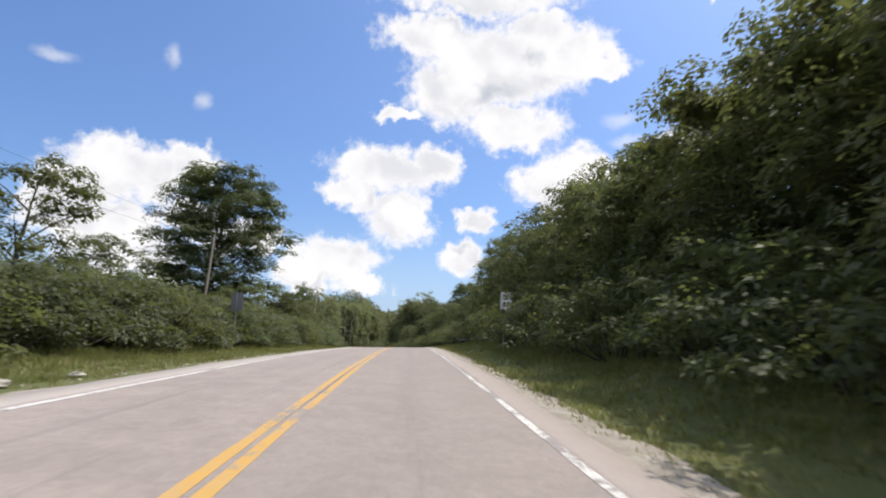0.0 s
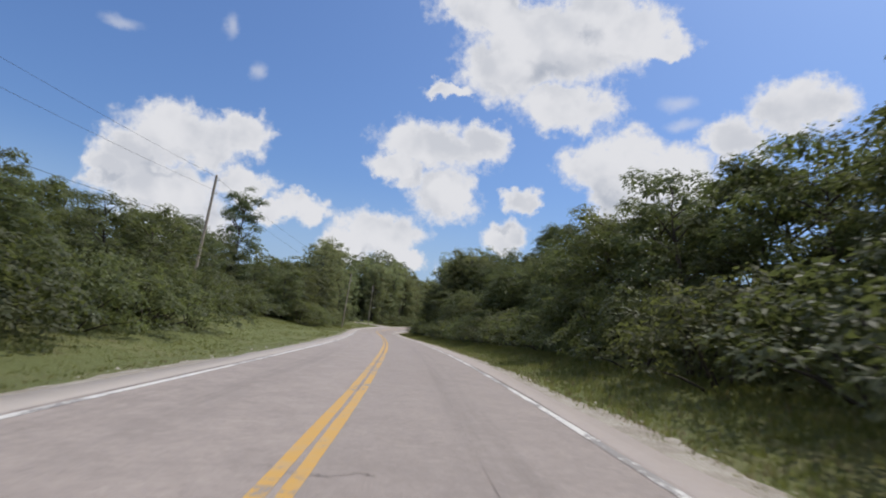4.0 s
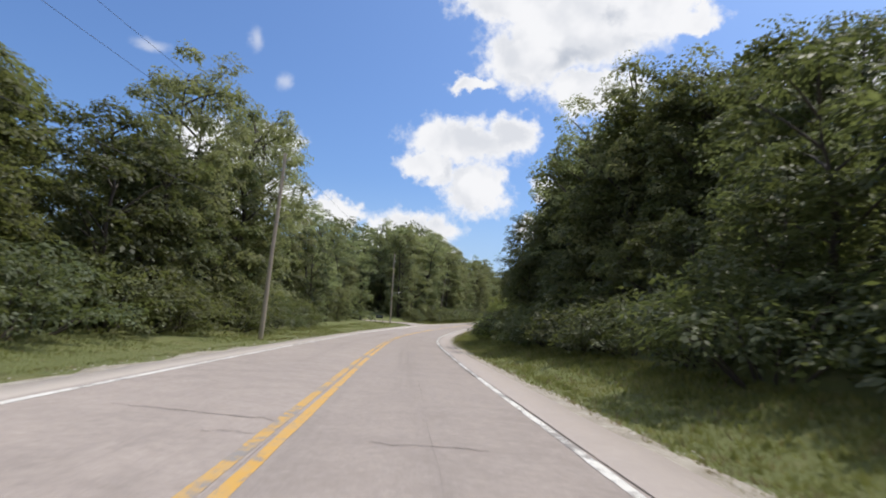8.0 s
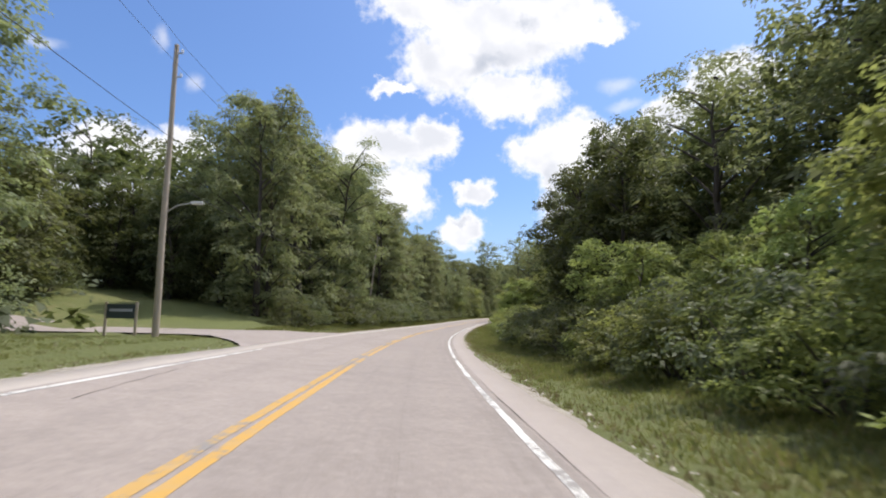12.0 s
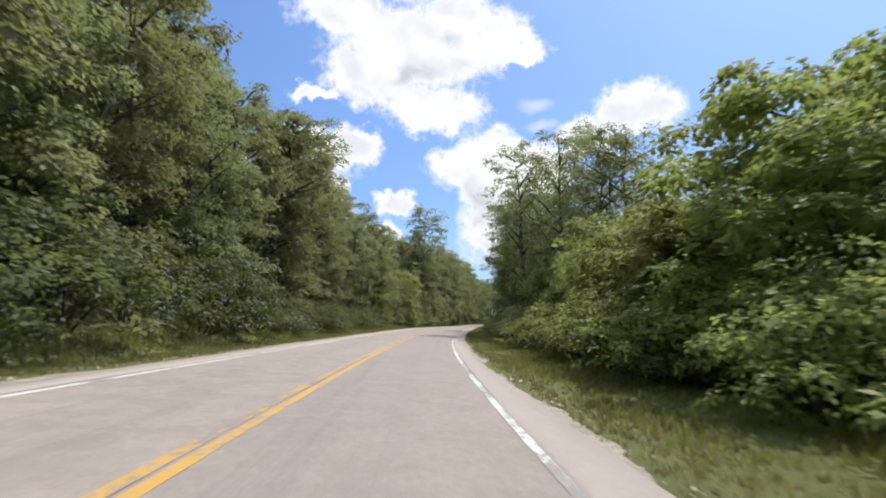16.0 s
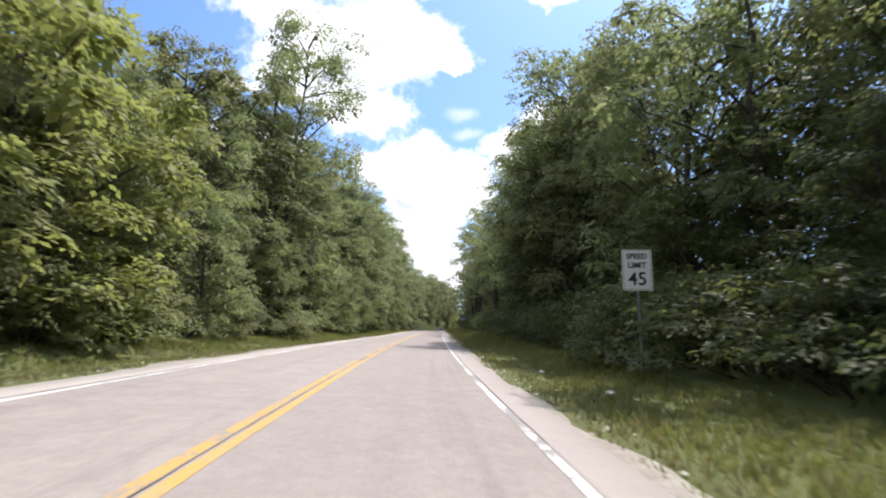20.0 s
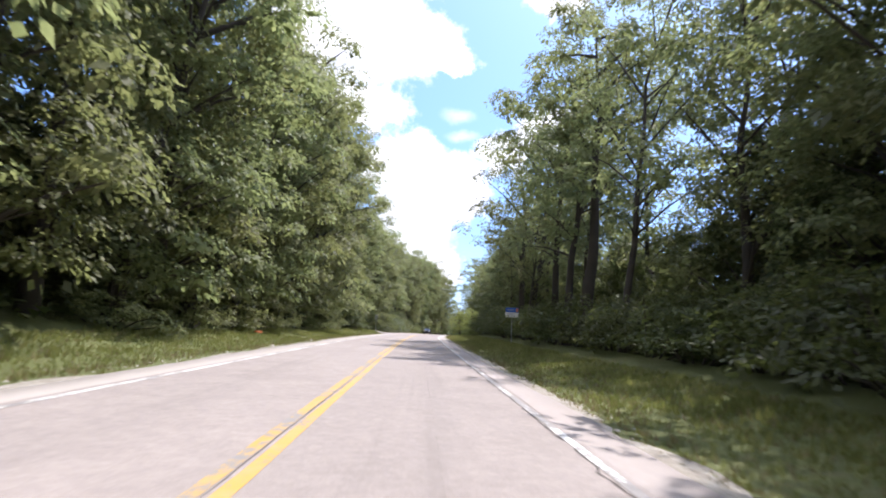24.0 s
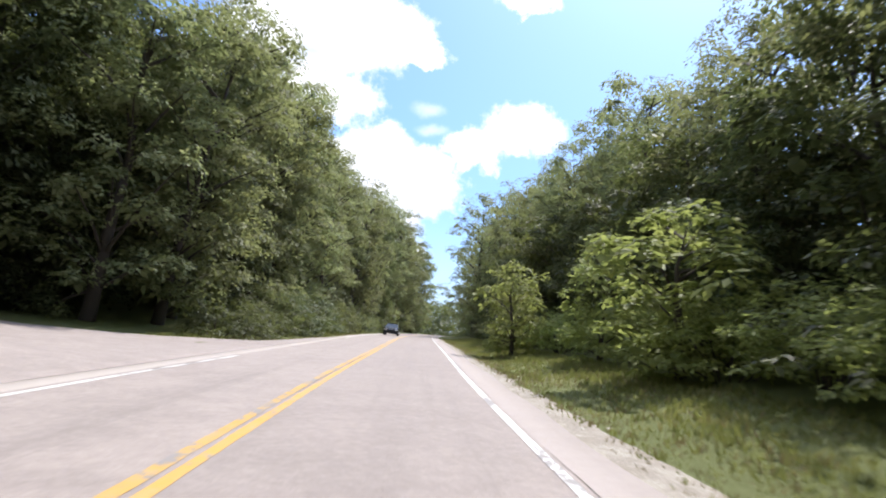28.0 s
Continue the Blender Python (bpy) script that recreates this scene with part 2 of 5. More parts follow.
def land(s, d):
    """World x, y, z of the ground at s metres along the road and d metres to the right of its centre line."""
    s, d = np.broadcast_arrays(np.asarray(s, float), np.asarray(d, float))
    x, y, z, cx, cy = centre(s)
    tilt = np.clip(d, -7, 7) * np.clip((70 - np.abs(d)) / 50, 0, 1)
    far = np.clip((np.abs(d) - 60) / 200, 0, 1)
    return np.stack([x + d * cy, y - d * cx, (z - bank(s) * tilt + verge(s, d)) * (1 - far) + far * -1.0], -1)


def spot(s, d, up=0.0):
    p = land(s, d)
    return Vector((float(p[0]), float(p[1]), float(p[2]) + up))


def heading(s):
    """Degrees that turn +y to the road's direction at s."""
    _, _, _, cx, cy = centre(s)
    return math.degrees(math.atan2(-float(cx), float(cy)))


# ---------------- mesh helpers ----------------
def mesh_from(name, verts, faces, material, smooth=False):
    """faces: an array of quads or triangles, or a list of both."""
    me = bpy.data.meshes.new(name)
    if isinstance(faces, np.ndarray):
        n, k = faces.shape
        me.vertices.add(len(verts))
        me.vertices.foreach_set("co", np.asarray(verts, np.float32).ravel())
        me.loops.add(n * k)
        me.loops.foreach_set("vertex_index", faces.astype(np.int32).ravel())
        me.polygons.add(n)
        me.polygons.foreach_set("loop_start", np.arange(0, n * k, k, dtype=np.int32))
        me.update(calc_edges=True)
        me.validate()
    else:
        me.from_pydata([tuple(v) for v in verts], [], [tuple(f) for f in faces])
    me.materials.append(material)
    if smooth:
        me.polygons.foreach_set("use_smooth", np.ones(len(me.polygons), bool))
    return me


def part(name, data, material, parent, label="", place=None):
    """Links a bmesh or a mesh as one object under a thing or a part."""
    if isinstance(data, bmesh.types.BMesh):
        me = bpy.data.meshes.new(name)
        data.to_mesh(me)
        data.free()
        me.materials.append(material)
    else:
        me = data
    ob = new(name, me)
    ob.parent = parent
    if place is not None:
        ob.matrix_basis = place
    return tagged(ob, label)


def strip(s, edges, lift):
    """A band along the road: s, and for every s the d of its long lines; lift: height over the land for each line."""
    s = np.asarray(s, float)
    lines = [land(s, e) + np.array([0, 0, u]) for e, u in zip(edges, lift)]
    k = len(lines)
    verts = np.stack(lines, 1).reshape(-1, 3)
    i = np.arange(len(s) - 1)[:, None] * k
    j = np.arange(k - 1)[None, :]
    faces = np.stack([i + j, i + j + 1, i + k + j + 1, i + k + j], -1).reshape(-1, 4)
    return verts, faces


def tube(points, radii, sides=7):
    """A tapered tube through the points, as verts and quads."""
    points = np.asarray(points, float)
    verts, faces = [], []
    for n, (p, r) in enumerate(zip(points, radii)):
        t = points[min(n + 1, len(points) - 1)] - points[max(n - 1, 0)]
        t = t / max(np.linalg.norm(t), 1e-6)
        u = np.cross(t, [1, 0, 0] if abs(t[0]) < 0.8 else [0, 1, 0])
        u /= np.linalg.norm(u)
        w = np.cross(t, u)
        a = np.arange(sides) * 2 * np.pi / sides
        verts.append(p + r * (np.cos(a)[:, None] * u + np.sin(a)[:, None] * w))
        if n:
            b = (n - 1) * sides
            for q in range(sides):
                q2 = (q + 1) % sides
                faces.append((b + q, b + q2, b + sides + q2, b + sides + q))
    return np.concatenate(verts), np.array(faces)


def merge(pieces):
    verts, faces, at = [], [], 0
    for v, f in pieces:
        verts.append(v)
        faces.append(np.asarray(f) + at)
        at += len(v)
    return np.concatenate(verts), np.concatenate(faces)


def box_bm(x, y, z, at=(0, 0, 0), bevel=0.0):
    bm = bmesh.new()
    bmesh.ops.create_cube(bm, size=1.0, matrix=Matrix.Translation(at) @ Matrix.Diagonal((x, y, z, 1)))
    if bevel:
        bmesh.ops.bevel(bm, geom=bm.edges[:], offset=bevel, segments=2, affect="EDGES")
    return bm


def cone_bm(r1, r2, h, at=(0, 0, 0), sides=12, turn=None):
    bm = bmesh.new()
    m = Matrix.Translation(at) @ (turn or Matrix()) @ Matrix.Translation((0, 0, h / 2))
    bmesh.ops.create_cone(bm, cap_ends=True, segments=sides, radius1=r1, radius2=r2, depth=h, matrix=m)
    return bm


# ---------------- materials ----------------
def material(name):
    m = bpy.data.materials.new(name)
    m.use_nodes = True
    g = Graph(m.node_tree)
    return m, g, m.node_tree.nodes["Principled BSDF"]


def bump(g, bsdf, height, strength, distance=0.02):
    n = g.node("ShaderNodeBump")
    n.inputs["Strength"].default_value = strength
    n.inputs["Distance"].default_value = distance
    g.link(height, n.inputs["Height"])
    g.link(n.outputs[0], bsdf.inputs["Normal"])


def plain(name, colour, rough=0.6, metal=0.0, grain=0.12, scale=8.0, relief=0.15):
    """A material with a little wear: colour varied at two scales and a fine bump."""
    m, g, b = material(name)
    at = g.node("ShaderNodeTexCoord").outputs["Object"]
    big, small = g.noise(at, scale * 0.25, 3.0), g.noise(at, scale * 4, 4.0)
    dark = tuple(c * (1 - grain * 2) for c in colour)
    lite = tuple(min(c * (1 + grain), 1) for c in colour)
    g.link(g.mix(g.math("ADD", g.math("MULTIPLY", big, 0.6), g.math("MULTIPLY", small, 0.4)), dark, lite), b.inputs["Base Color"])
    b.inputs["Roughness"].default_value = rough
    b.inputs["Metallic"].default_value = metal
    bump(g, b, small, relief, 0.01)
    return m


def leaf_material(name, colours, through=0.35):
    """Leaves: three greens spread leaf by leaf, a shift from plant to plant, some light let through."""
    m, g, b = material(name)
    out = m.node_tree.nodes["Material Output"]
    island = g.node("ShaderNodeNewGeometry").outputs["Random Per Island"]
    plant = g.node("ShaderNodeObjectInfo").outputs["Random"]
    ramp = g.node("ShaderNodeValToRGB")
    ramp.color_ramp.elements[0].color = (*colours[0], 1)
    ramp.color_ramp.elements[1].color = (*colours[2], 1)
    ramp.color_ramp.elements.new(0.55).color = (*colours[1], 1)
    at = g.node("ShaderNodeTexCoord").outputs["Object"]
    twig = g.smooth(g.noise(at, 1.5, 3.0, 0.6), 0.3, 0.7)
    g.link(g.math("ADD", g.math("MULTIPLY", island, 0.4), g.math("MULTIPLY", twig, 0.6)), ramp.inputs[0])
    tone = g.node("ShaderNodeHueSaturation")
    g.link(ramp.outputs[0], tone.inputs["Color"])
    g.link(g.math("MULTIPLY_ADD", plant, 0.045, 0.455), tone.inputs["Hue"])
    tone.inputs["Saturation"].default_value = 0.88
    g.link(g.math("MULTIPLY_ADD", plant, 0.5, 0.75), tone.inputs["Value"])
    g.link(tone.outputs[0], b.inputs["Base Color"])
    b.inputs["Roughness"].default_value = 0.55
    b.inputs["Specular IOR Level"].default_value = 0.35
    thin = g.node("ShaderNodeBsdfTranslucent")
    g.link(g.mix(0.35, tone.outputs[0], (0.24, 0.28, 0.045)), thin.inputs["Color"])
    both = g.node("ShaderNodeMixShader")
    both.inputs[0].default_value = through
    g.link(b.outputs[0], both.inputs[1])
    g.link(thin.outputs[0], both.inputs[2])
    g.link(both.outputs[0], out.inputs["Surface"])
    return m


def road_material():
    m, g, b = material("aged asphalt")
    at = g.node("ShaderNodeTexCoord").outputs["Object"]
    along = g.node("ShaderNodeAttribute", attribute_name="lane")      # metres across, along
    lane = g.node("ShaderNodeSeparateXYZ")
    g.link(along.outputs["Vector"], lane.inputs[0])
    grit, blotch, wide = g.noise(at, 45.0, 5.0, 0.7), g.noise(at, 1.3, 5.0, 0.6), g.noise(at, 0.12, 3.0)
    base = g.mix(g.smooth(blotch, 0.3, 0.7), ASPHALT[0], ASPHALT[1])
    base = g.mix(g.smooth(wide, 0.35, 0.65, 0.0, 0.35), base, ASPHALT[2])
    # wheel tracks a little smoother and lighter, the lane's middle darker
    across = g.math("ABSOLUTE", g.math("SUBTRACT", g.math("ABSOLUTE", lane.outputs[0]), 1.75))
    streak = g.node("ShaderNodeCombineXYZ")
    g.link(g.math("MULTIPLY", lane.outputs[0], 3.0), streak.inputs[0])
    g.link(g.math("MULTIPLY", lane.outputs[1], 0.05), streak.inputs[1])
    rub = g.noise(streak.outputs[0], 1.0, 4.0)
    base = g.mix(g.math("MULTIPLY", g.smooth(across, 0.5, 0.0), g.smooth(rub, 0.35, 0.7, 0.1, 0.45)), base, ASPHALT[3])
    half = g.smooth(lane.outputs[0], 0.0, 0.3, 0.0, 0.35)
    base = g.mix(half, base, ASPHALT[3])
    stain = g.noise(streak.outputs[0], 0.35, 6.0, 0.7)
    base = g.mix(g.smooth(stain, 0.52, 0.7, 0.0, 0.5), base, ASPHALT[4])
    base = g.mix(g.smooth(grit, 0.35, 0.75, 0.0, 0.65), base, ASPHALT[4])
    mottle = g.noise(at, 7.0, 6.0, 0.8)
    base = g.mix(g.smooth(mottle, 0.42, 0.72, 0.0, 0.4), base, ASPHALT[4])
    base = g.mix(g.smooth(mottle, 0.5, 0.3, 0.0, 0.25), base, (0.46, 0.4, 0.36))
    speck = g.noise(at, 160.0, 2.0)
    base = g.mix(g.smooth(speck, 0.62, 0.7, 0.0, 0.5), base, (0.42, 0.4, 0.37))
    base = g.mix(g.smooth(lane.outputs[0], 3.5, 3.62, 0.0, 0.5), base, (0.425, 0.378, 0.352))
    base = g.mix(g.smooth(lane.outputs[0], -3.5, -3.75, 0.0, 0.75), base, (0.55, 0.495, 0.445))
    g.link(base, b.inputs["Base Color"])
    b.inputs["Roughness"].default_value = 0.82
    b.inputs["Specular IOR Level"].default_value = 0.35
    bump(g, b, g.math("ADD", grit, speck), 0.35, 0.01)
    return m


ASPHALT = [(0.30, 0.257, 0.234), (0.382, 0.328, 0.298), (0.43, 0.372, 0.338), (0.262, 0.226, 0.208), (0.19, 0.166, 0.153)]


def paint_material(name, colour, worn):
    m, g, b = material(name)
    at = g.node("ShaderNodeTexCoord").outputs["Object"]
    chips, flakes, patches = g.noise(at, 45.0, 4.0, 0.7), g.noise(at, 6.5, 5.0, 0.75), g.noise(at, 0.45, 4.0, 0.6)
    loss = g.math("ADD", g.math("ADD", g.math("MULTIPLY", chips, 0.3), g.math("MULTIPLY", flakes, 0.7)), g.math("MULTIPLY", g.math("SUBTRACT", patches, 0.5), 0.7))
    dirt = g.noise(at, 4.0, 4.0, 0.6)
    shade = g.mix(g.smooth(dirt, 0.4, 0.75, 0.0, 0.35), colour, (0.36, 0.33, 0.29))
    g.link(g.mix(g.smooth(loss, worn, worn + 0.05), shade, (0.25, 0.232, 0.22)), b.inputs["Base Color"])
    b.inputs["Roughness"].default_value = 0.6
    bump(g, b, flakes, 0.2, 0.005)
    return m


def ground_material():
    m, g, b = material("grassy ground")
    at = g.node("ShaderNodeTexCoord").outputs["Object"]
    blade, tuft, patch = g.noise(at, 30.0, 5.0, 0.7), g.noise(at, 2.2, 4.0), g.noise(at, 0.16, 3.0)
    green = g.mix(blade, (0.07, 0.09, 0.022), (0.17, 0.19, 0.058))
    dry = g.mix(blade, (0.12, 0.1, 0.045), (0.34, 0.28, 0.15))
    g.link(g.mix(g.smooth(g.math("ADD", g.math("MULTIPLY", tuft, 0.5), g.math("MULTIPLY", patch, 0.5)), 0.48, 0.68, 0.03, 0.45), green, dry), b.inputs["Base Color"])
    b.inputs["Roughness"].default_value = 0.95
    bump(g, b, g.math("ADD", blade, g.math("MULTIPLY", tuft, 2.0)), 0.8, 0.06)
    return m


def gravel_material():
    m, g, b = material("pale gravel")
    at = g.node("ShaderNodeTexCoord").outputs["Object"]
    stone = g.node("ShaderNodeTexVoronoi")
    stone.inputs["Scale"].default_value = 38.0
    g.link(at, stone.inputs["Vector"])
    soil = g.noise(at, 1.6, 5.0, 0.65)
    tone = g.mix(g.smooth(soil, 0.4, 0.62), (0.36, 0.32, 0.27), (0.5, 0.46, 0.4))
    g.link(g.mix(g.smooth(stone.outputs["Distance"], 0.25, 0.6, 0.0, 0.6), tone, (0.16, 0.14, 0.11)), b.inputs["Base Color"])
    b.inputs["Roughness"].default_value = 0.95
    bump(g, b, stone.outputs["Distance"], 0.7, 0.02)
    return m


M_ROAD = road_material()
M_WHITE = paint_material("white road paint", (0.66, 0.65, 0.62), 0.52)
M_WHITE_CHIPPED = paint_material("chipped white road paint", (0.66, 0.65, 0.62), 0.485)
M_WHITE_LOST = paint_material("flaked white road paint", (0.66, 0.65, 0.62), 0.425)
M_YELLOW = paint_material("yellow road paint", (0.54, 0.315, 0.068), 0.56)
M_YELLOW_WORN = paint_material("flaked yellow road paint", (0.52, 0.31, 0.075), 0.505)
M_GROUND = ground_material()
M_GRAVEL = gravel_material()
M_CRACK = plain("crack filler", (0.085, 0.07, 0.06), 0.8)
M_BARK = plain("grey-brown bark", (0.068, 0.056, 0.045), 0.9, 0, 0.3, 5.0, 0.8)
M_DEAD = plain("bleached dead wood", (0.17, 0.15, 0.125), 0.85, 0, 0.25, 5.0, 0.6)
M_POLE = plain("weathered pole wood", (0.42, 0.36, 0.29), 0.85, 0, 0.2, 6.0, 0.5)
M_LEAF = leaf_material("mid green leaves", [(0.0588, 0.078, 0.03), (0.113, 0.142, 0.054), (0.191, 0.22, 0.09)], 0.55)
M_LEAF_DARK = leaf_material("deep green leaves", [(0.0451, 0.064, 0.0276), (0.0843, 0.115, 0.048), (0.147, 0.178, 0.0792)], 0.45)
# Glare and sunlight on the forest are put into these two lightened leaf colours.
M_LEAF_FOREST_LIT = leaf_material("forest leaves brightened for light", [(0.122, 0.155, 0.0744), (0.225, 0.268, 0.122), (0.353, 0.392, 0.18)], 0.6)
M_LEAF_OPEN_LIT = leaf_material("loose forest leaves brightened for light", [(0.118, 0.15, 0.0696), (0.221, 0.262, 0.118), (0.343, 0.38, 0.174)], 0.62)
# Darker copy for shaded stands, shade put into the colour; also the dark spruce.
M_LEAF_DEEP_SHADE = leaf_material("deep green leaves darkened for shade", [(0.0441, 0.062, 0.0264), (0.0833, 0.11, 0.0432), (0.147, 0.175, 0.072)], 0.5)
M_LEAF_LIGHT = leaf_material("yellow-green leaves", [(0.15, 0.205, 0.05), (0.265, 0.345, 0.085), (0.4, 0.48, 0.135)], 0.6)
M_GRASS = leaf_material("grass blades", [(0.12, 0.148, 0.036), (0.21, 0.24, 0.062), (0.35, 0.33, 0.125)], 0.5)
M_STRAW = leaf_material("straw-coloured grass", [(0.17, 0.15, 0.06), (0.3, 0.255, 0.115), (0.42, 0.36, 0.19)], 0.35)
M_STEEL = plain("galvanised steel", (0.42, 0.43, 0.44), 0.45, 0.9, 0.12, 6.0, 0.1)
M_SIGN_WHITE = plain("white sign sheeting", (0.74, 0.74, 0.72), 0.5, 0, 0.05, 3.0, 0.05)
M_SIGN_BLUE = plain("blue sign sheeting", (0.03, 0.12, 0.5), 0.5, 0, 0.08, 3.0, 0.05)
M_SIGN_ORANGE = plain("orange sign mark", (0.75, 0.22, 0.08), 0.5, 0, 0.08, 3.0, 0.05)
M_BLACK = plain("black sign lettering", (0.012, 0.012, 0.012), 0.5, 0, 0.1, 5.0, 0.05)
M_GREYTEXT = plain("faded grey lettering", (0.35, 0.37, 0.42), 0.6, 0, 0.1, 5.0, 0.05)
M_WIRE = plain("dark cable", (0.03, 0.03, 0.032), 0.6, 0, 0.1, 5.0, 0.05)
M_STONE = plain("pale limestone", (0.42, 0.39, 0.335), 0.9, 0, 0.15, 6.0, 0.6)

# ---------------- ground and road ----------------
def build_ground():
    s = np.concatenate([[-3200, -1200, -400, -160], np.arange(-80, 720, 4.0), [760, 820, 900, 1050, 1300, 2000, 4000]])
    d = np.concatenate([[-3500, -1200, -400, -160, -90, -60], np.arange(-46, -14, 4.0), np.arange(-14, -4.2, 0.75), [-3.9, 0, 3.9], np.arange(4.25, 14.1, 0.75), np.arange(17, 46, 4.0), [60, 90, 160, 400, 1200, 3500]])
    grid = land(s[:, None], np.clip(d, -60, 60)[None, :])
    # far out the sheet opens on to a plain along the road's general line, without folding
    ax, ay = math.sin(radians(4.5)), math.cos(radians(4.5))
    along = grid[:, :, 0] * ax + grid[:, :, 1] * ay
    mid = along[:, len(d) // 2][:, None]
    t = np.clip((np.abs(d) - 60) / 3440, 0, 1)[None, :]
    out = np.sign(d)[None, :] * np.maximum(np.abs(d) - 60, 0)[None, :]
    grid[:, :, 0] += out * ay + (mid - along) * t * ax
    grid[:, :, 1] += -out * ax + (mid - along) * t * ay
    grid[:, :, 2] = grid[:, :, 2] * (1 - np.minimum(t * 12, 1)) - np.minimum(t * 12, 1)
    rough = rng.normal(0, 0.035, grid.shape[:2]) * (np.abs(d) > 5.2)[None, :]
    grid[:, :, 2] += rough - 0.03
    # below the road the sheet lies deeper
    grid[:, :, 2] -= 0.25 * (np.abs(d) < 4.0)[None, :]
    n, k = grid.shape[:2]
    i, j = np.meshgrid(np.arange(n - 1) * k, np.arange(k - 1), indexing="ij")
    faces = np.stack([i + j, i + j + 1, i + k + j + 1, i + k + j], -1).reshape(-1, 4)
    ob = new("ground", mesh_from("ground", grid.reshape(-1, 3), faces, M_GROUND, True))
    tagged(ob, "uneven green and straw-coloured grassland beside the road", "ground", "", "structure")


build_ground()


def wobble(s, size, scale, seed):
    """A ragged offset along the road."""
    r = np.random.default_rng(seed)
    out = np.zeros_like(s)
    for k, a in ((1.0, 0.5), (2.7, 0.3), (6.1, 0.2)):
        n = int((s[-1] - s[0]) / scale * k) + 3
        out += a * np.interp(s, np.linspace(s[0], s[-1], n), r.uniform(-1, 1, n))
    return out * size


EDGE_S, EDGE_D = [-80, 60, 110, 170, 280, 420, 520, 640], [4.1, 4.1, 4.25, 4.45, 4.35, 4.2, 4.25, 4.2]


def edge(s, side):
    """Where the asphalt ends, in metres from the centre line."""
    return np.interp(s, EDGE_S, EDGE_D) if side > 0 else 4.35 + 0 * np.asarray(s, float)


ROAD_S = np.concatenate([np.arange(-80, 640, 0.5), np.arange(640, 846, 4.0)])


def build_road():
    s = ROAD_S
    lines = [-edge(s, -1) + wobble(s, 0.16, 6, 3), -3.45 + 0 * s, -1.7 + 0 * s, 0 * s, 1.7 + 0 * s, 3.45 + 0 * s, edge(s, 1) + wobble(s, 0.16, 6, 4)]
    verts, faces = strip(s, lines, [0.0] * 7)
    low, _ = strip(s, [lines[0] - 0.02, lines[-1] + 0.02], [-0.2, -0.2])
    n = len(verts)
    i = np.arange(len(s) - 1)
    left = np.stack([n + i * 2, i * 7, (i + 1) * 7, n + (i + 1) * 2], -1)
    right = np.stack([i * 7 + 6, n + i * 2 + 1, n + (i + 1) * 2 + 1, (i + 1) * 7 + 6], -1)
    me = mesh_from("road", np.concatenate([verts, low]), np.concatenate([faces, left, right]), M_ROAD)
    lane = me.attributes.new("lane", "FLOAT_VECTOR", "POINT")
    across = np.concatenate([np.stack(lines, 1).ravel(), np.stack([lines[0], lines[-1]], 1).ravel()])
    along = np.concatenate([np.repeat(s, 7), np.repeat(s, 2)])
    lane.data.foreach_set("vector", np.stack([across, along, 0 * along], -1).astype(np.float32).ravel())
    tagged(new("road", me), "sun-bleached grey two-lane asphalt road", "road", "", "structure")


build_road()


def build_line(name, d0, d1, spans, mat, label):
    pieces = []
    for a, b in spans:
        s = np.arange(a, b + 0.01, 0.25)
        slim = np.interp(s, [196, 214, 285, 305], [0.0, 0.13, 0.14, 0.0]) * (d0 > 1)
        ragged = [wobble(s, 0.012, 3, int(a) + q) + wobble(s, 0.012, 0.6, int(a) + q + 7) for q in (209, 417)]
        pieces.append(strip(s, [d0 - slim + ragged[0], d1 - slim + ragged[1]], [0.005, 0.005]))
    ob = new(name, mesh_from(name, *merge(pieces), mat))
    tagged(ob, label, "road marking", "road markings", "structure")


build_line("centre_line", -0.18, -0.035, [(-80, 120)], M_YELLOW, "worn yellow centre stripe on the asphalt")
build_line("centre_line", -0.18, -0.035, [(120, 842)], M_YELLOW_WORN, "worn yellow centre stripe on the asphalt")
build_line("centre_line", 0.035, 0.18, [(-80, 842)], M_YELLOW, "worn yellow centre stripe on the asphalt")
build_line("edge_line", 3.39, 3.52, [(240, 302), (556, 842)], M_WHITE, "chipped white edge line on the asphalt")
build_line("edge_line", 3.39, 3.52, [(-80, 172), (206, 240), (302, 364), (398, 472)], M_WHITE_CHIPPED, "white edge line broken into chips of paint")
build_line("edge_line", 3.39, 3.52, [(172, 206), (364, 398), (472, 556)], M_WHITE_LOST, "last flakes of a worn white edge line")
build_line("edge_line", -3.52, -3.39, [(-80, 252), (272, 587), (612, 842)], M_WHITE, "chipped white edge line on the asphalt")


def build_shoulder(side, seed):
    s = np.arange(-60, 640, 0.4)
    base = edge(s, side)
    inner = base - 0.22
    wide = 0.25 + (0.4 * np.interp(s, [0, 200, 240, 470, 540], [1, 1, 0, 0, 1]) if side > 0 else 0)
    outer = base + wide + wobble(s, 0.45, 5, seed) + wobble(s, 0.25, 1.5, seed + 1)
    outer = np.maximum(outer, inner + 0.02)
    verts, faces = strip(s, [side * inner, side * (inner + outer) / 2, side * outer], [-0.012, 0.0, -0.035])
    if side < 0:
        faces = faces[:, ::-1]
    tagged(new("gravel_shoulder", mesh_from("gravel_shoulder", verts, faces, M_GRAVEL)), "ragged pale gravel along the asphalt's edge", "shoulder", "", "structure")


build_shoulder(1, 21)
build_shoulder(-1, 31)


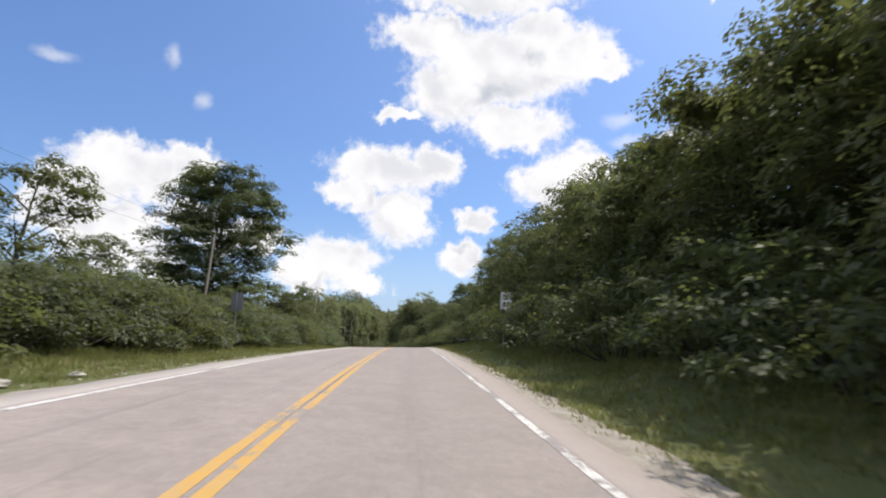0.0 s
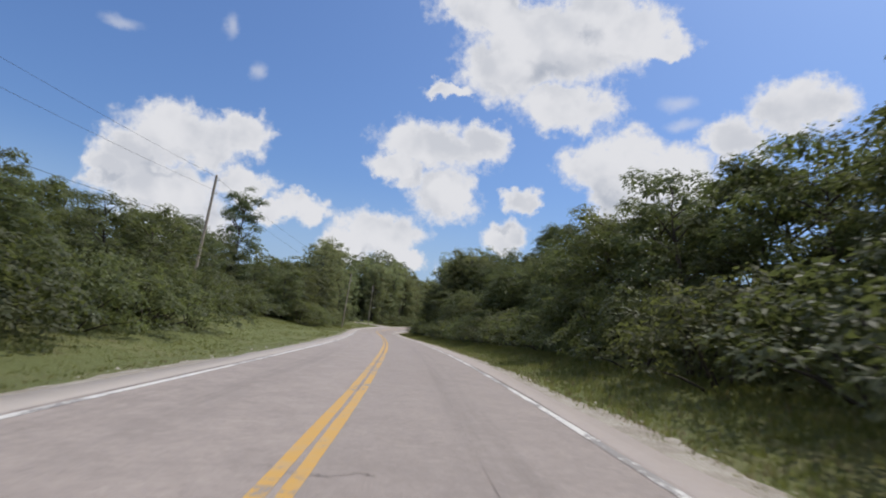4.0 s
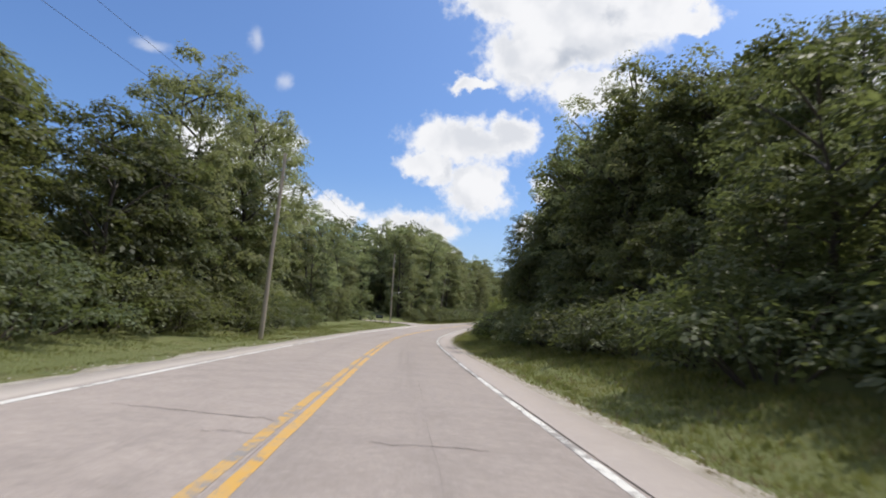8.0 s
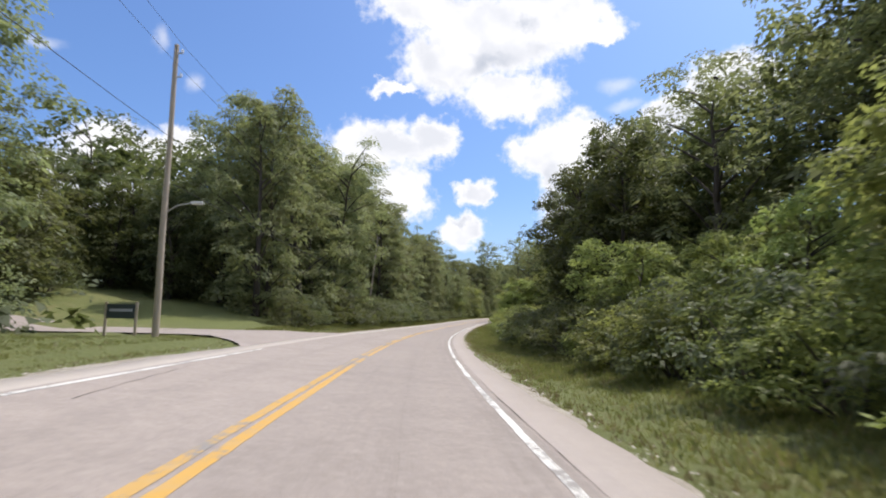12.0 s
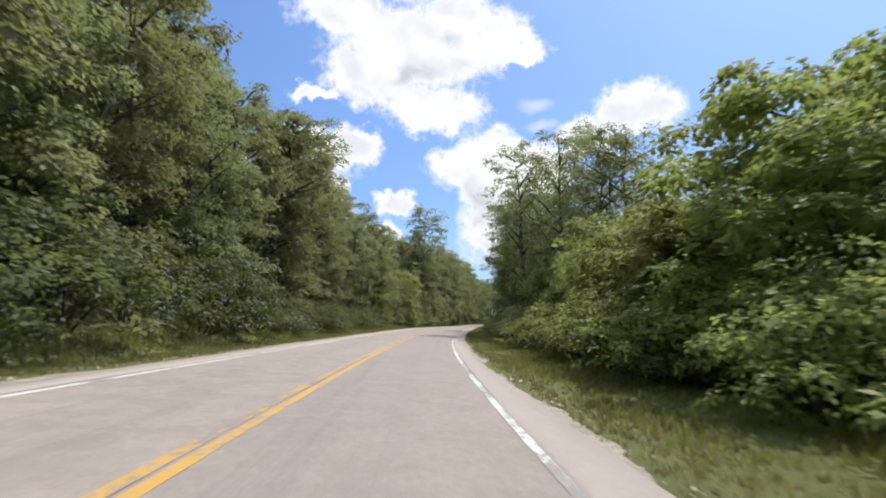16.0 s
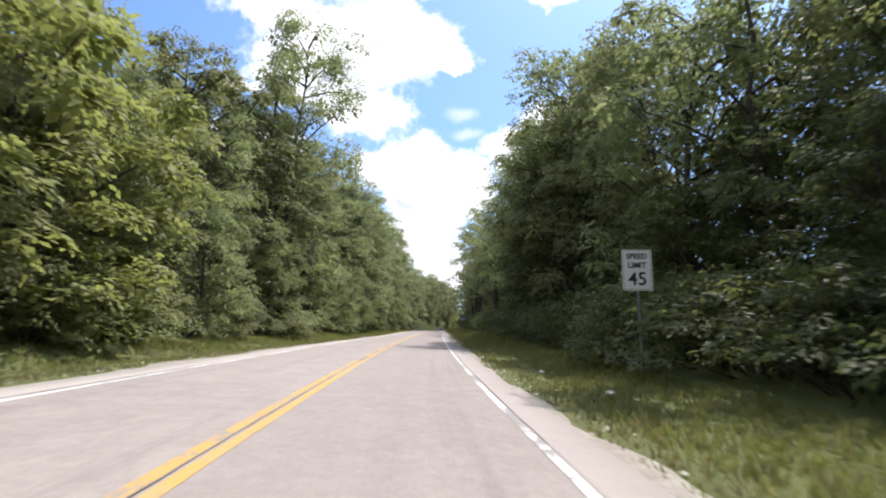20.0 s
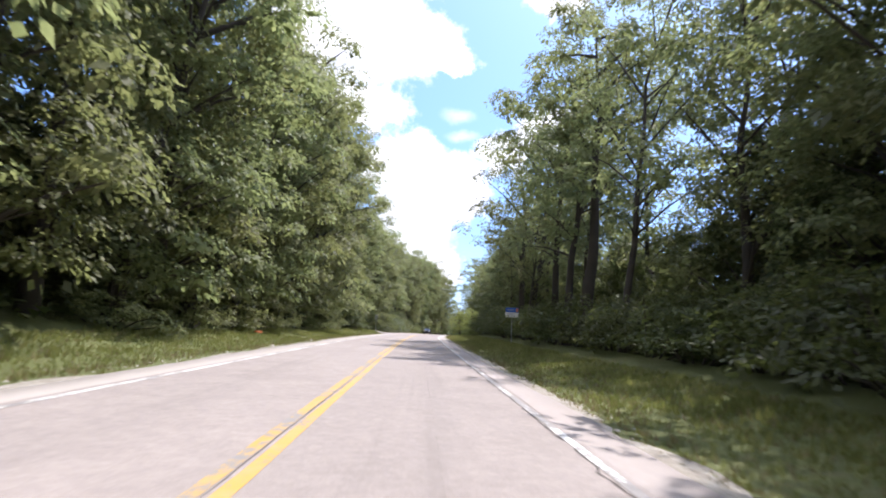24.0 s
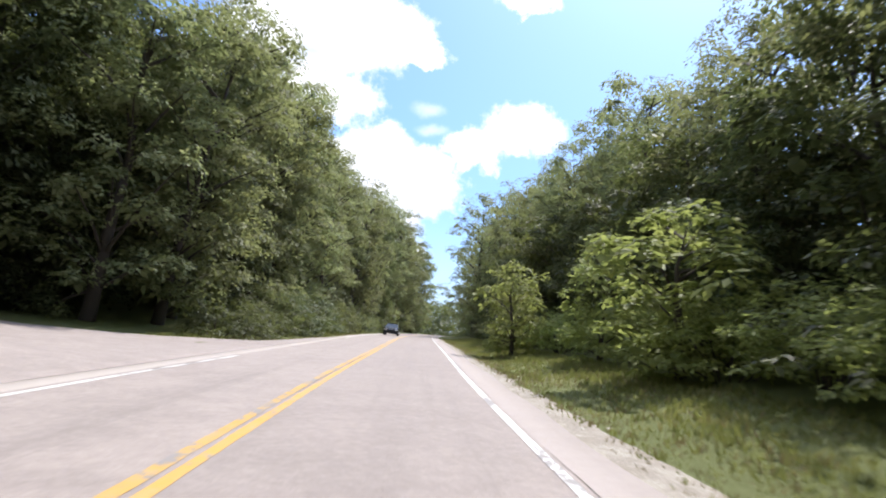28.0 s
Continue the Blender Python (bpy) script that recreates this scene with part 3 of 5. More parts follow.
# ---------------- side roads ----------------
def build_side_road(mid, wide, flare, fade, tilt, reach, seed):
    """A short paved road that leaves to the left, with rounded corners (near, far); tilt: how far it runs on along the main road."""
    r = np.random.default_rng(seed)
    d = np.concatenate([[4.2], 4.5 + reach * np.linspace(0, 1, 30) ** 1.6])
    u = np.linspace(-1, 1, 11)
    half = wide + np.where(u < 0, *flare)[None, :] * np.exp(-(d - 4.2) / fade)[:, None]
    s = mid + u[None, :] * half + tilt * (d[:, None] - 4.2)
    s[:, [0, -1]] += r.normal(0, 0.1, (len(d), 2))
    grid = land(s, -d[:, None] + 0 * s)
    grid[:, :, 2] += np.where(d < 4.5, 0.006, 0.05)[:, None]
    n, k = len(d), len(u)
    i, j = np.meshgrid(np.arange(n - 1) * k, np.arange(k - 1), indexing="ij")
    faces = np.stack([i + j, i + k + j, i + k + j + 1, i + j + 1], -1).reshape(-1, 4)[:, ::-1]
    me = mesh_from("side_road", grid.reshape(-1, 3), faces, M_ROAD)
    tagged(new("side_road", me), "pale paved side road opening on to the main road", "road", "", "structure")


build_side_road(262, 3.6, (6.5, 6.5), 2.6, 0.1, 24, 1)
build_side_road(586.5, 3.4, (10.0, 21.0), 2.4, 0.0, 17, 2)


def build_crack(name, points, width, seed):
    """A dark, wandering crack in the asphalt through (s, d) points."""
    r = np.random.default_rng(seed)
    pts = np.array(points, float)
    t = np.linspace(0, len(pts) - 1, 14 * (len(pts) - 1) + 1)
    s, d = np.interp(t, np.arange(len(pts)), pts[:, 0]), np.interp(t, np.arange(len(pts)), pts[:, 1])
    s, d = s + np.cumsum(r.normal(0, 0.035, len(t))), d + r.normal(0, 0.025, len(t))
    w = width * r.uniform(0.1, 0.7, len(t))
    across = abs(pts[-1, 1] - pts[0, 1]) > abs(pts[-1, 0] - pts[0, 0])
    a = land(s + (w if across else 0), d + (0 if across else w)) + [0, 0, 0.004]
    b = land(s - (w if across else 0), d - (0 if across else w)) + [0, 0, 0.004]
    n = len(t)
    i = np.arange(n - 1)
    faces = np.stack([i, i + 1, n + i + 1, n + i], -1)
    if a[1, 2] is not None and (np.cross(a[1] - a[0], b[0] - a[0])[2] < 0):
        faces = faces[:, ::-1]
    tagged(new(name, mesh_from(name, np.concatenate([a, b]), faces, M_CRACK)), "thin dark crack across the worn asphalt", "road crack", "road cracks", "structure")


build_crack("road_crack", [(164.2, -2.4), (163.9, -1.0), (163.8, 0.0)], 0.022, 1)
build_crack("road_crack", [(162.9, 1.0), (162.8, 2.4)], 0.018, 2)
for a, b in ((172, 214), (364, 396), (474, 554)):
    build_crack("road_crack", [(q, 3.37) for q in range(a, b, 3)], 0.035, a)
build_crack("road_crack", [(24.8, -2.6), (25.0, -0.8)], 0.022, 3)
build_crack("road_crack", [(27.6, -1.6), (27.2, -0.6)], 0.018, 4)
build_crack("road_crack", [(66.0, -3.2), (69.5, -1.6)], 0.022, 5)
build_crack("road_crack", [(64.5, -3.1), (66.0, -2.9)], 0.03, 6)
build_crack("road_crack", [(143.8, -1.1), (146.0, -1.2), (146.4, -0.8)], 0.018, 7)
build_crack("road_crack", [(330.5, -3.2), (330.0, 0.0), (330.4, 3.0)], 0.02, 8)
build_crack("road_crack", [(304.0, -2.6), (303.2, -1.0)], 0.02, 9)
build_crack("road_crack", [(108.0, -3.0), (107.0, -0.8)], 0.02, 10)
build_crack("road_crack", [(245.0, -3.1), (240.0, -2.6)], 0.025, 11)



def build_seam(d, width, keep, label, seed):
    """A long joint in the asphalt that comes and goes."""
    r = np.random.default_rng(seed)
    s = np.arange(-20, 630, 0.35)
    mid = d + wobble(s, 0.035, 2.5, seed)
    w = width * np.clip(wobble(s, 1.0, 7, seed + 1) + keep, 0, 1) * r.uniform(0.5, 1.1, len(s)) + 0.0005
    verts, faces = strip(s, [mid - w, mid + w], [0.008, 0.008])
    tagged(new("road_crack", mesh_from("road_crack", verts, faces, M_CRACK)), label, "road crack", "road cracks", "structure")


build_seam(-0.005, 0.014, 0.1, "dark open joint between the two yellow stripes", 51)
build_seam(3.56, 0.016, 0.15, "thin dark joint beside the white edge line", 53)
build_seam(1.75, 0.006, -0.2, "faint long crack in the middle of the lane", 55)
build_seam(-3.58, 0.016, 0.1, "thin dark joint beside the white edge line", 57)
for q in range(46):
    at_s, at_d = 6 + q * 13.4 + float(rng.uniform(-4, 4)), float(rng.uniform(-3.0, 2.6))
    run, lean = float(rng.uniform(0.3, 1.6)), float(rng.uniform(-0.5, 0.5))
    build_crack("road_crack", [(at_s, at_d), (at_s + lean, at_d + run * 0.5), (at_s + lean * 0.6, at_d + run)], float(rng.uniform(0.008, 0.016)), 60 + q)

# ---------------- plants ----------------
def unit(v):
    return v / np.maximum(np.linalg.norm(v, axis=-1, keepdims=True), 1e-6)


def leaves(r, centres, radii, counts, length, width, droop=0.2, squash=0.85, inner=0.06, corners=4, big=2.0, spray=11):
    """Foliage on rounded boughs: every bough's shell carries sprays of leaves that fan out and hang at their rim, and a few
    large leaves fill its heart; verts and faces."""
    sprays = np.maximum(np.asarray(counts) // spray, 1)
    c, rad = np.repeat(centres, sprays, 0), np.repeat(radii, sprays)
    n = len(c)
    deep = r.uniform(0, 1, n) < inner
    way = unit(r.normal(size=(n, 3)))
    way[:, 2] = np.abs(way[:, 2]) * 0.6 + way[:, 2] * 0.4
    out = np.where(deep, r.uniform(0.0, 0.4, n), r.uniform(0.62, 1.0, n))
    hub = c + way * (rad * out)[:, None] * np.array([1, 1, squash])
    lift = unit(way * 0.45 + r.normal(0, 0.22, (n, 3)) + np.array([0, 0, 0.85]))
    reach = length * r.uniform(1.2, 2.3, n) * np.where(deep, 1.6, 1.0)
    # leaves of each spray
    k = n * spray
    hub, lift, deep = np.repeat(hub, spray, 0), np.repeat(lift, spray, 0), np.repeat(deep, spray)
    arm = r.normal(0, 1, (k, 3)) + np.repeat(way, spray, 0) * 0.5
    arm = unit(arm - lift * np.sum(arm * lift, 1, keepdims=True))
    far = r.uniform(0.0, 1.0, k) ** 0.7
    step = (np.repeat(reach, spray) * far)[:, None]
    p = hub + arm * step + lift * r.normal(0, 0.12, k)[:, None] * length - np.array([0, 0, 1.0]) * step * far[:, None] * (0.25 + droop)
    up = unit(lift + arm * (0.35 * far)[:, None] + r.normal(0, 0.26, (k, 3)))
    axis = arm + r.normal(0, 0.45, (k, 3)) + np.array([0, 0, -droop])
    axis = unit(axis - up * np.sum(axis * up, 1, keepdims=True))
    side = np.cross(axis, up)
    size = np.where(deep, big, 1.0)
    L = (length * size * r.uniform(0.65, 1.3, k))[:, None]
    w = (width * size * r.uniform(0.75, 1.3, k))[:, None]
    if corners == 3:
        verts = np.stack([p - axis * L * 0.3, p + axis * L * 0.35 + side * w * 0.6 - up * L * 0.06, p + axis * L * 0.5 - side * w * 0.5 - up * L * 0.1], 1)
    else:
        mid = p + axis * L * 0.42 + up * L * 0.08
        verts = np.stack([p, mid + side * w / 2 - up * w * 0.15, p + axis * L - up * L * 0.12, mid - side * w / 2 - up * w * 0.15], 1)
    return verts.reshape(-1, 3), np.arange(corners * k).reshape(k, corners)


def make_tree(seed, height, spread, bare, clumps, per, leaf, lean=0.0, droop=0.25, trunk_r=None, corners=3, fat=(0.2, 0.34), full=0.69, limbs=3):
    """Trunk-with-limbs mesh and crown mesh of a broadleaf tree. bare: height of the lowest foliage."""
    r = np.random.default_rng(seed)
    n = 8
    zs = np.linspace(0, height * 0.9, n)
    bend = np.cumsum(r.normal(0, 0.018 * height, (n, 2)), 0) * np.linspace(0, 1, n)[:, None]
    line = np.column_stack([bend[:, 0] + lean * zs, bend[:, 1], zs])
    r0 = trunk_r or 0.014 * height + 0.04
    wood = [tube(line, r0 * (1.25 - 1.12 * np.linspace(0, 1, n) ** 0.8), 8)]
    centres, radii = [], []
    for k in range(clumps):
        f = (k + r.uniform(0, 1)) / clumps
        z = bare + (height - bare) * f
        g = (z - bare) / (height - bare)
        reach = spread * (max(math.sin(math.pi * min(max(0.18 + full * g, 0), 1)), 0.03) ** 0.7) * r.uniform(0.4, 1.08)
        a = k * 2.4 + r.uniform(-0.7, 0.7)
        core = np.array([np.interp(z, zs, line[:, 0]), np.interp(z, zs, line[:, 1]), z])
        centres.append(core + np.array([math.cos(a) * reach, math.sin(a) * reach, r.normal(0, 0.03 * height)]))
        radii.append(spread * r.uniform(*fat) * (1 - 0.15 * g))
        if k % limbs == 0:
            zb = max(z - reach * 0.7, bare * 0.8 + 0.4)
            b = np.array([np.interp(zb, zs, line[:, 0]), np.interp(zb, zs, line[:, 1]), zb])
            m = (b + centres[-1]) / 2 + np.array([0, 0, 0.06 * reach])
            wood.append(tube([b, m, centres[-1]], [r0 * 0.34, r0 * 0.22, r0 * 0.05], 5))
    counts = np.maximum((per * r.uniform(0.6, 1.4, clumps)), 4).astype(int)
    crown = leaves(r, np.array(centres), np.array(radii), counts, leaf, leaf * 0.6, droop, corners=corners)
    return wood, crown


def make_bush(seed, height, spread, clumps, per, leaf):
    r = np.random.default_rng(seed)
    wood, centres, radii = [], [], []
    for k in range(clumps):
        a, q = k * 2.4 + r.uniform(-0.5, 0.5), math.sqrt((k + 0.5) / clumps)
        top = height * (1 - 0.5 * q * q) * r.uniform(0.35, 1.0)
        c = np.array([math.cos(a) * q * spread, math.sin(a) * q * spread, max(top - 0.15 * height, 0.1 * height)])
        centres.append(c)
        radii.append(height * r.uniform(0.15, 0.28))
        if k % 4 == 0:
            wood.append(tube([(c[0] * 0.2, c[1] * 0.2, -0.1), c * [0.6, 0.6, 0.6], c], [0.04, 0.03, 0.01], 5))
    counts = np.maximum(per * r.uniform(0.6, 1.4, clumps), 4).astype(int)
    return wood, leaves(r, np.array(centres), np.array(radii), counts, leaf, leaf * 0.55, 0.1, big=1.5)


def make_spruce(seed, height, spread):
    r = np.random.default_rng(seed)
    wood, centres, radii = [tube([(0, 0, -0.2), (0, 0, height * 0.5), (0, 0, height)], [0.2, 0.12, 0.02], 7)], [], []
    for z in np.arange(0.08, 0.99, 0.055):
        wide = spread * (1 - z) ** 0.85
        for a in np.linspace(0, 6.283, max(int(9 * (1 - z)), 3), endpoint=False) + r.uniform(0, 6.283):
            for q in (0.45, 0.9):
                q *= r.uniform(0.8, 1.15)
                centres.append((math.cos(a) * wide * q, math.sin(a) * wide * q, height * z - 0.16 * wide * q))
                radii.append(0.2 + 0.2 * wide * r.uniform(0.6, 1.1))
    counts = np.full(len(centres), 60)
    return wood, leaves(r, np.array(centres), np.array(radii), counts, 0.16, 0.06, 0.5)


KINDS = {}


def kind(key, name, make, mat, label, category, group, base_height, names=("trunk", "crown"), split=False):
    wood, crown = make
    KINDS.setdefault(key, []).append(dict(name=name, height=base_height, label=label, category=category, group=group, first=None,
                                          wood=mesh_from(names[0], *(wood[0] if split else merge(wood)), M_BARK, True), limbs=[mesh_from("limb", *w, M_BARK, True) for w in (wood[1:] if split else [])], crown=mesh_from(names[1], *crown, mat), names=names))


for q in range(6):
    kind("edge", ("broadleaf_tree", "bushy_tree", "young_tree")[q // 2], make_tree(100 + q, 9.0, 3.1, 0.4, 58, 215, 0.175, corners=4, fat=(0.22, 0.4)), (M_LEAF, M_LEAF_DARK)[q % 2],
         ("leafy green roadside tree with foliage down to the grass", "bushy green tree thick with leaves from the ground", "young leafy tree crowded into the roadside thicket")[q // 2],
         "tree", ("trees along the road", "bushy trees along the road", "young trees along the road")[q // 2], 9.0)
# Trees for shaded stretches; the dark leaf colour carries the shade.
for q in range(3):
    kind("dense", "shade_tree", make_tree(150 + q, 15.0, 4.0, 0.4, 104, 225, 0.23, corners=4, fat=(0.26, 0.46)), M_LEAF_DEEP_SHADE,
         "dense dark green tree with shade put into its leaf colour", "tree", "dark trees by the bend", 15.0)
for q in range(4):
    kind("tall", "forest_tree", make_tree(200 + q, 18.0, 4.2, 5.5, 56, 190, 0.2, corners=4, trunk_r=0.19, limbs=3, fat=(0.2, 0.36)), M_LEAF_FOREST_LIT,
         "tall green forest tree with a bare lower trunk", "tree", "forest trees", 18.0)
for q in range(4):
    kind("wall", "vine_clad_tree", make_tree(300 + q, 17.0, 4.1, 0.5, 76, 240, 0.22, corners=4, fat=(0.2, 0.42)), M_LEAF_FOREST_LIT,
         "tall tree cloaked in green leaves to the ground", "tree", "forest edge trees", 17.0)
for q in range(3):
    kind("frond", "overhanging_tree", make_tree(330 + q, 17.0, 4.4, 1.2, 92, 240, 0.21, corners=4, fat=(0.2, 0.4)), M_LEAF_FOREST_LIT,
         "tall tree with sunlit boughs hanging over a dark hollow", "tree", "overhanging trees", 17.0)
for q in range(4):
    kind("open", "light_forest_tree", make_tree(350 + q, 17.0, 4.3, 1.6, 70, 150, 0.2, corners=4, trunk_r=0.24, limbs=3, fat=(0.18, 0.34)), M_LEAF_OPEN_LIT,
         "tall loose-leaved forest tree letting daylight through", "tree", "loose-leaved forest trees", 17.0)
for q in range(4):
    kind("bush", "shrub", make_bush(400 + q, 3.2, 2.3, 34, 120, 0.15), (M_LEAF, M_LEAF_DARK, M_LEAF, M_LEAF_DARK)[q],
         "dense green roadside shrub at the edge of the grass", "shrub", "roadside shrubs", 3.2, ("trunk", "foliage"))
# Bush copy whose leaf colour holds the shade under the trees.
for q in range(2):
    kind("darkbush", "shade_shrub", make_bush(450 + q, 3.2, 2.3, 34, 120, 0.15), M_LEAF_DEEP_SHADE,
         "dark shrub with the trees' shade put into its leaf colour", "shrub", "shaded shrubs", 3.2, ("trunk", "foliage"))
# Lit copies of the edge tree and the bush: sunlight sits in their leaf colour.
for q in range(2):
    kind("fresh", "leafy_tree", make_tree(130 + q, 9.0, 3.1, 0.4, 58, 215, 0.175, corners=4, fat=(0.22, 0.4)), M_LEAF_OPEN_LIT,
         "leafy tree above the verge, sunlight put into its pale green leaves", "tree", "pale trees along the road", 9.0)
for q in range(2):
    kind("freshbush", "pale_shrub", make_bush(430 + q, 3.2, 2.3, 34, 120, 0.15), M_LEAF_OPEN_LIT,
         "shrub at the foot of the trees, sunlight put into its pale green leaves", "shrub", "pale shrubs", 3.2, ("trunk", "foliage"))
for q in range(2):
    kind("lightree", "yellow_green_tree", make_tree(480 + q, 7.0, 2.3, 0.3, 52, 190, 0.17, corners=4, fat=(0.2, 0.38)), M_LEAF_LIGHT,
         "sunlit yellow-green young tree above the verge", "tree", "sunlit young trees", 7.0)
for q in range(3):
    kind("light", "yellow_green_shrub", make_bush(500 + q, 3.6, 2.1, 34, 130, 0.16), M_LEAF_LIGHT,
         "sunlit yellow-green shrub at the edge of the grass", "shrub", "sunlit shrubs", 3.6, ("trunk", "foliage"))
for q in range(2):
    kind("back", "woodland_tree", make_tree(600 + q, 15.0, 5.2, 0.6, 60, 34, 0.7), M_LEAF_DARK,
         "dark green woodland tree deeper in the forest", "tree", "woodland behind the verge", 15.0)
kind("round", "spreading_tree", make_tree(701, 22.0, 6.4, 3.2, 200, 420, 0.25, corners=4, full=0.72, fat=(0.2, 0.34), limbs=5), M_LEAF_DARK,
     "broad dark green tree standing above the thicket", "tree", "", 22.0, split=True)
kind("sycamore", "leaning_tree", make_tree(702, 26.0, 4.4, 12.5, 60, 200, 0.22, lean=-0.1, corners=4, trunk_r=0.45, limbs=4, fat=(0.2, 0.34)), M_LEAF_FOREST_LIT,
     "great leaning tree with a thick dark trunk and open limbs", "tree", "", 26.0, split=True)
kind("airy", "slender_tree", make_tree(703, 14.0, 3.9, 2.6, 90, 150, 0.15, corners=4, limbs=4, fat=(0.16, 0.3), full=0.74), M_LEAF_FOREST_LIT,
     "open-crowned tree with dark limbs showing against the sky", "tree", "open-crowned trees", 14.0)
kind("column", "column_tree", make_tree(705, 15.0, 2.9, 0.4, 120, 200, 0.2, corners=4, fat=(0.28, 0.46), full=0.62), M_LEAF_DARK,
     "dense dark tree standing like a column above the field", "tree", "", 15.0)
kind("broad", "broad_crowned_tree", make_tree(706, 24.0, 4.8, 1.0, 120, 230, 0.24, corners=4, trunk_r=0.3, fat=(0.24, 0.42), full=0.62), M_LEAF_OPEN_LIT,
     "broad pale green tree rising above the roadside canopy", "tree", "", 24.0)
kind("spruce", "spruce", make_spruce(720, 14.0, 3.0), M_LEAF_DEEP_SHADE,
     "dark pointed spruce rising behind the leafy trees", "tree", "", 14.0)
kind("sapling", "sapling", make_tree(704, 4.5, 1.7, 0.3, 44, 80, 0.18, corners=4, full=0.7), M_LEAF_LIGHT,
     "bright yellow-green sapling beside the grass verge", "sapling", "saplings", 4.5, split=True)


def plant(key, s, d, height, turn=None, which=None, stretch=1.0, sink=0.1):
    r = np.random.default_rng([int(s * 10 + 4000), int(d * 10 + 4000)])
    k = KINDS[key][which if which is not None else int(r.integers(len(KINDS[key])))]
    size = height / k["height"]
    at = spot(s, d, -sink)
    m = Matrix.Translation(at) @ Matrix.Rotation(r.uniform(0, 6.28) if turn is None else turn, 4, "Z") @ Matrix.Diagonal((size * stretch, size * stretch, size, 1))
    if k["first"] is None:
        ob = k["first"] = new(k["name"])
        ob.empty_display_size = 0.3
        ob.matrix_basis = m
        part(k["names"][0], k["wood"], None, ob)
        for limb in k["limbs"]:
            part("limb", limb, None, ob)
        part(k["names"][1], k["crown"], None, ob)
        return tagged(ob, k["label"], k["category"], k["group"])
    ob = copy_thing(k["first"], Matrix())
    ob.matrix_basis = m
    return ob


# height of the canopy's top along the road, every 20 m from s = -20, at four distances on each side
RIGHT_NEAR = [30, 30, 7.5, 7.9, 7.9, 6.2, 8.9, 9.7, 7.9, 5.8, 13, 12, 9.0, 9.9, 9.0, 9.1, 7.9, 10.6, 11.1, 14, 26, 13, 16, 20, 24, 25, 27, 18, 17, 10.0, 9.8, 10.7, 15, 20, 23, 28, 30, 30, 30, 30]
RIGHT_MID = [30, 30, 10.8, 11.1, 10.9, 7.6, 10.3, 11.8, 8.9, 8.6, 15, 18, 14, 16, 16, 19, 16, 10.3, 11.7, 18, 26, 30, 20, 21, 30, 30, 30, 24, 23, 26, 15, 16, 17, 22, 27, 30, 30, 30, 30, 30]
RIGHT_FAR = [30, 30, 16, 17, 16, 10.5, 13, 14, 11.3, 14, 12.0, 22, 24, 17, 26, 27, 17, 14, 16, 20, 26, 30, 26, 29, 30, 30, 30, 30, 30, 30, 20, 20, 24, 24, 29, 30, 30, 30, 30, 30]
RIGHT_DEEP = [30, 30, 30, 25, 28, 26, 16, 19, 20, 17, 21, 18, 27, 30, 29, 30, 30, 28, 18, 24, 28, 30, 30, 30, 30, 30, 30, 30, 30, 30, 30, 27, 30, 30, 30, 30, 30, 30, 30, 30]
LEFT_NEAR = [30, 30, 4.6, 5.8, 4.6, 4.4, 5.3, 7.1, 5.0, 6.3, 10.6, 10.7, 8.3, 7.7, 12, 14, 15, 14, 14, 15, 12, 10.8, 11.9, 17, 29, 23, 27, 30, 29, 30, 14, 18, 18, 21, 22, 30, 27, 30, 30, 30]
LEFT_MID = [30, 30, 30, 5.4, 7.3, 4.8, 5.1, 6.6, 7.9, 6.8, 8.5, 14, 9.7, 7.2, 14, 15, 15, 16, 14, 16, 16, 13, 13, 15, 27, 30, 28, 30, 30, 30, 17, 17, 25, 22, 26, 30, 30, 30, 30, 30]
LEFT_FAR = [30, 30, 30, 6.1, 7.6, 14, 6.1, 7.1, 8.8, 6.9, 9.5, 12, 11.5, 8.6, 14, 18, 15, 14, 19, 17, 17, 18, 15, 17, 22, 30, 30, 30, 30, 30, 30, 19, 27, 30, 28, 30, 30, 30, 30, 30]
LEFT_DEEP = [30, 30, 30, 30, 8.0, 10.7, 25, 9.2, 9.9, 11.6, 9.8, 13, 15, 17, 12, 19, 16, 14, 20, 26, 23, 20, 26, 23, 21, 29, 30, 30, 30, 30, 30, 30, 26, 30, 30, 30, 30, 30, 30, 30]
CANOPY_S = np.arange(-20, 761, 20.0)


def belt(key, s0, s1, d0, d1, canopy, low, cap, step, stretch=1.0, share=(0.84, 1.06)):
    """Plants along a stretch, as high as the canopy there, between low and cap."""
    rng = np.random.default_rng([int(s0 + 400), int(d0 * 10 + 4000), int(step * 10), len(key)])
    s = s0 + rng.uniform(0, step)
    while s < s1:
        h = min(max(float(np.interp(s, CANOPY_S, canopy)) * rng.uniform(*share), low), cap * rng.uniform(0.85, 1.0))
        d = rng.uniform(d0, d1)
        if 299 < s < 322 and -14.5 < d < -9.8 and h > 5:
            d = -15.0     # a bay in the trees before the old pole
        if 391 < s < 403 and 9.5 < d < 17 and h > 4:
            d = 18.0     # the same before the leaning pole
        plant(key, s, d, h, stretch=stretch * rng.uniform(0.85, 1.15))
        s += step * rng.uniform(0.7, 1.3)


# single trees that stand out
plant("round", 84, -27.3, 23.5, 0.5, stretch=1.36)
for s, d, h in ((5, 11.6, 8.6), (7.6, 11.0, 8.8), (10.4, 11.6, 8.4), (13.4, 11.2, 8.0), (16.4, 12.0, 8.8), (19.8, 11.4, 7.8), (23.4, 12.0, 8.4), (27.4, 11.6, 7.8), (30.6, 11.8, 9.4)):
    plant("edge", s, d, h, stretch=1.05)
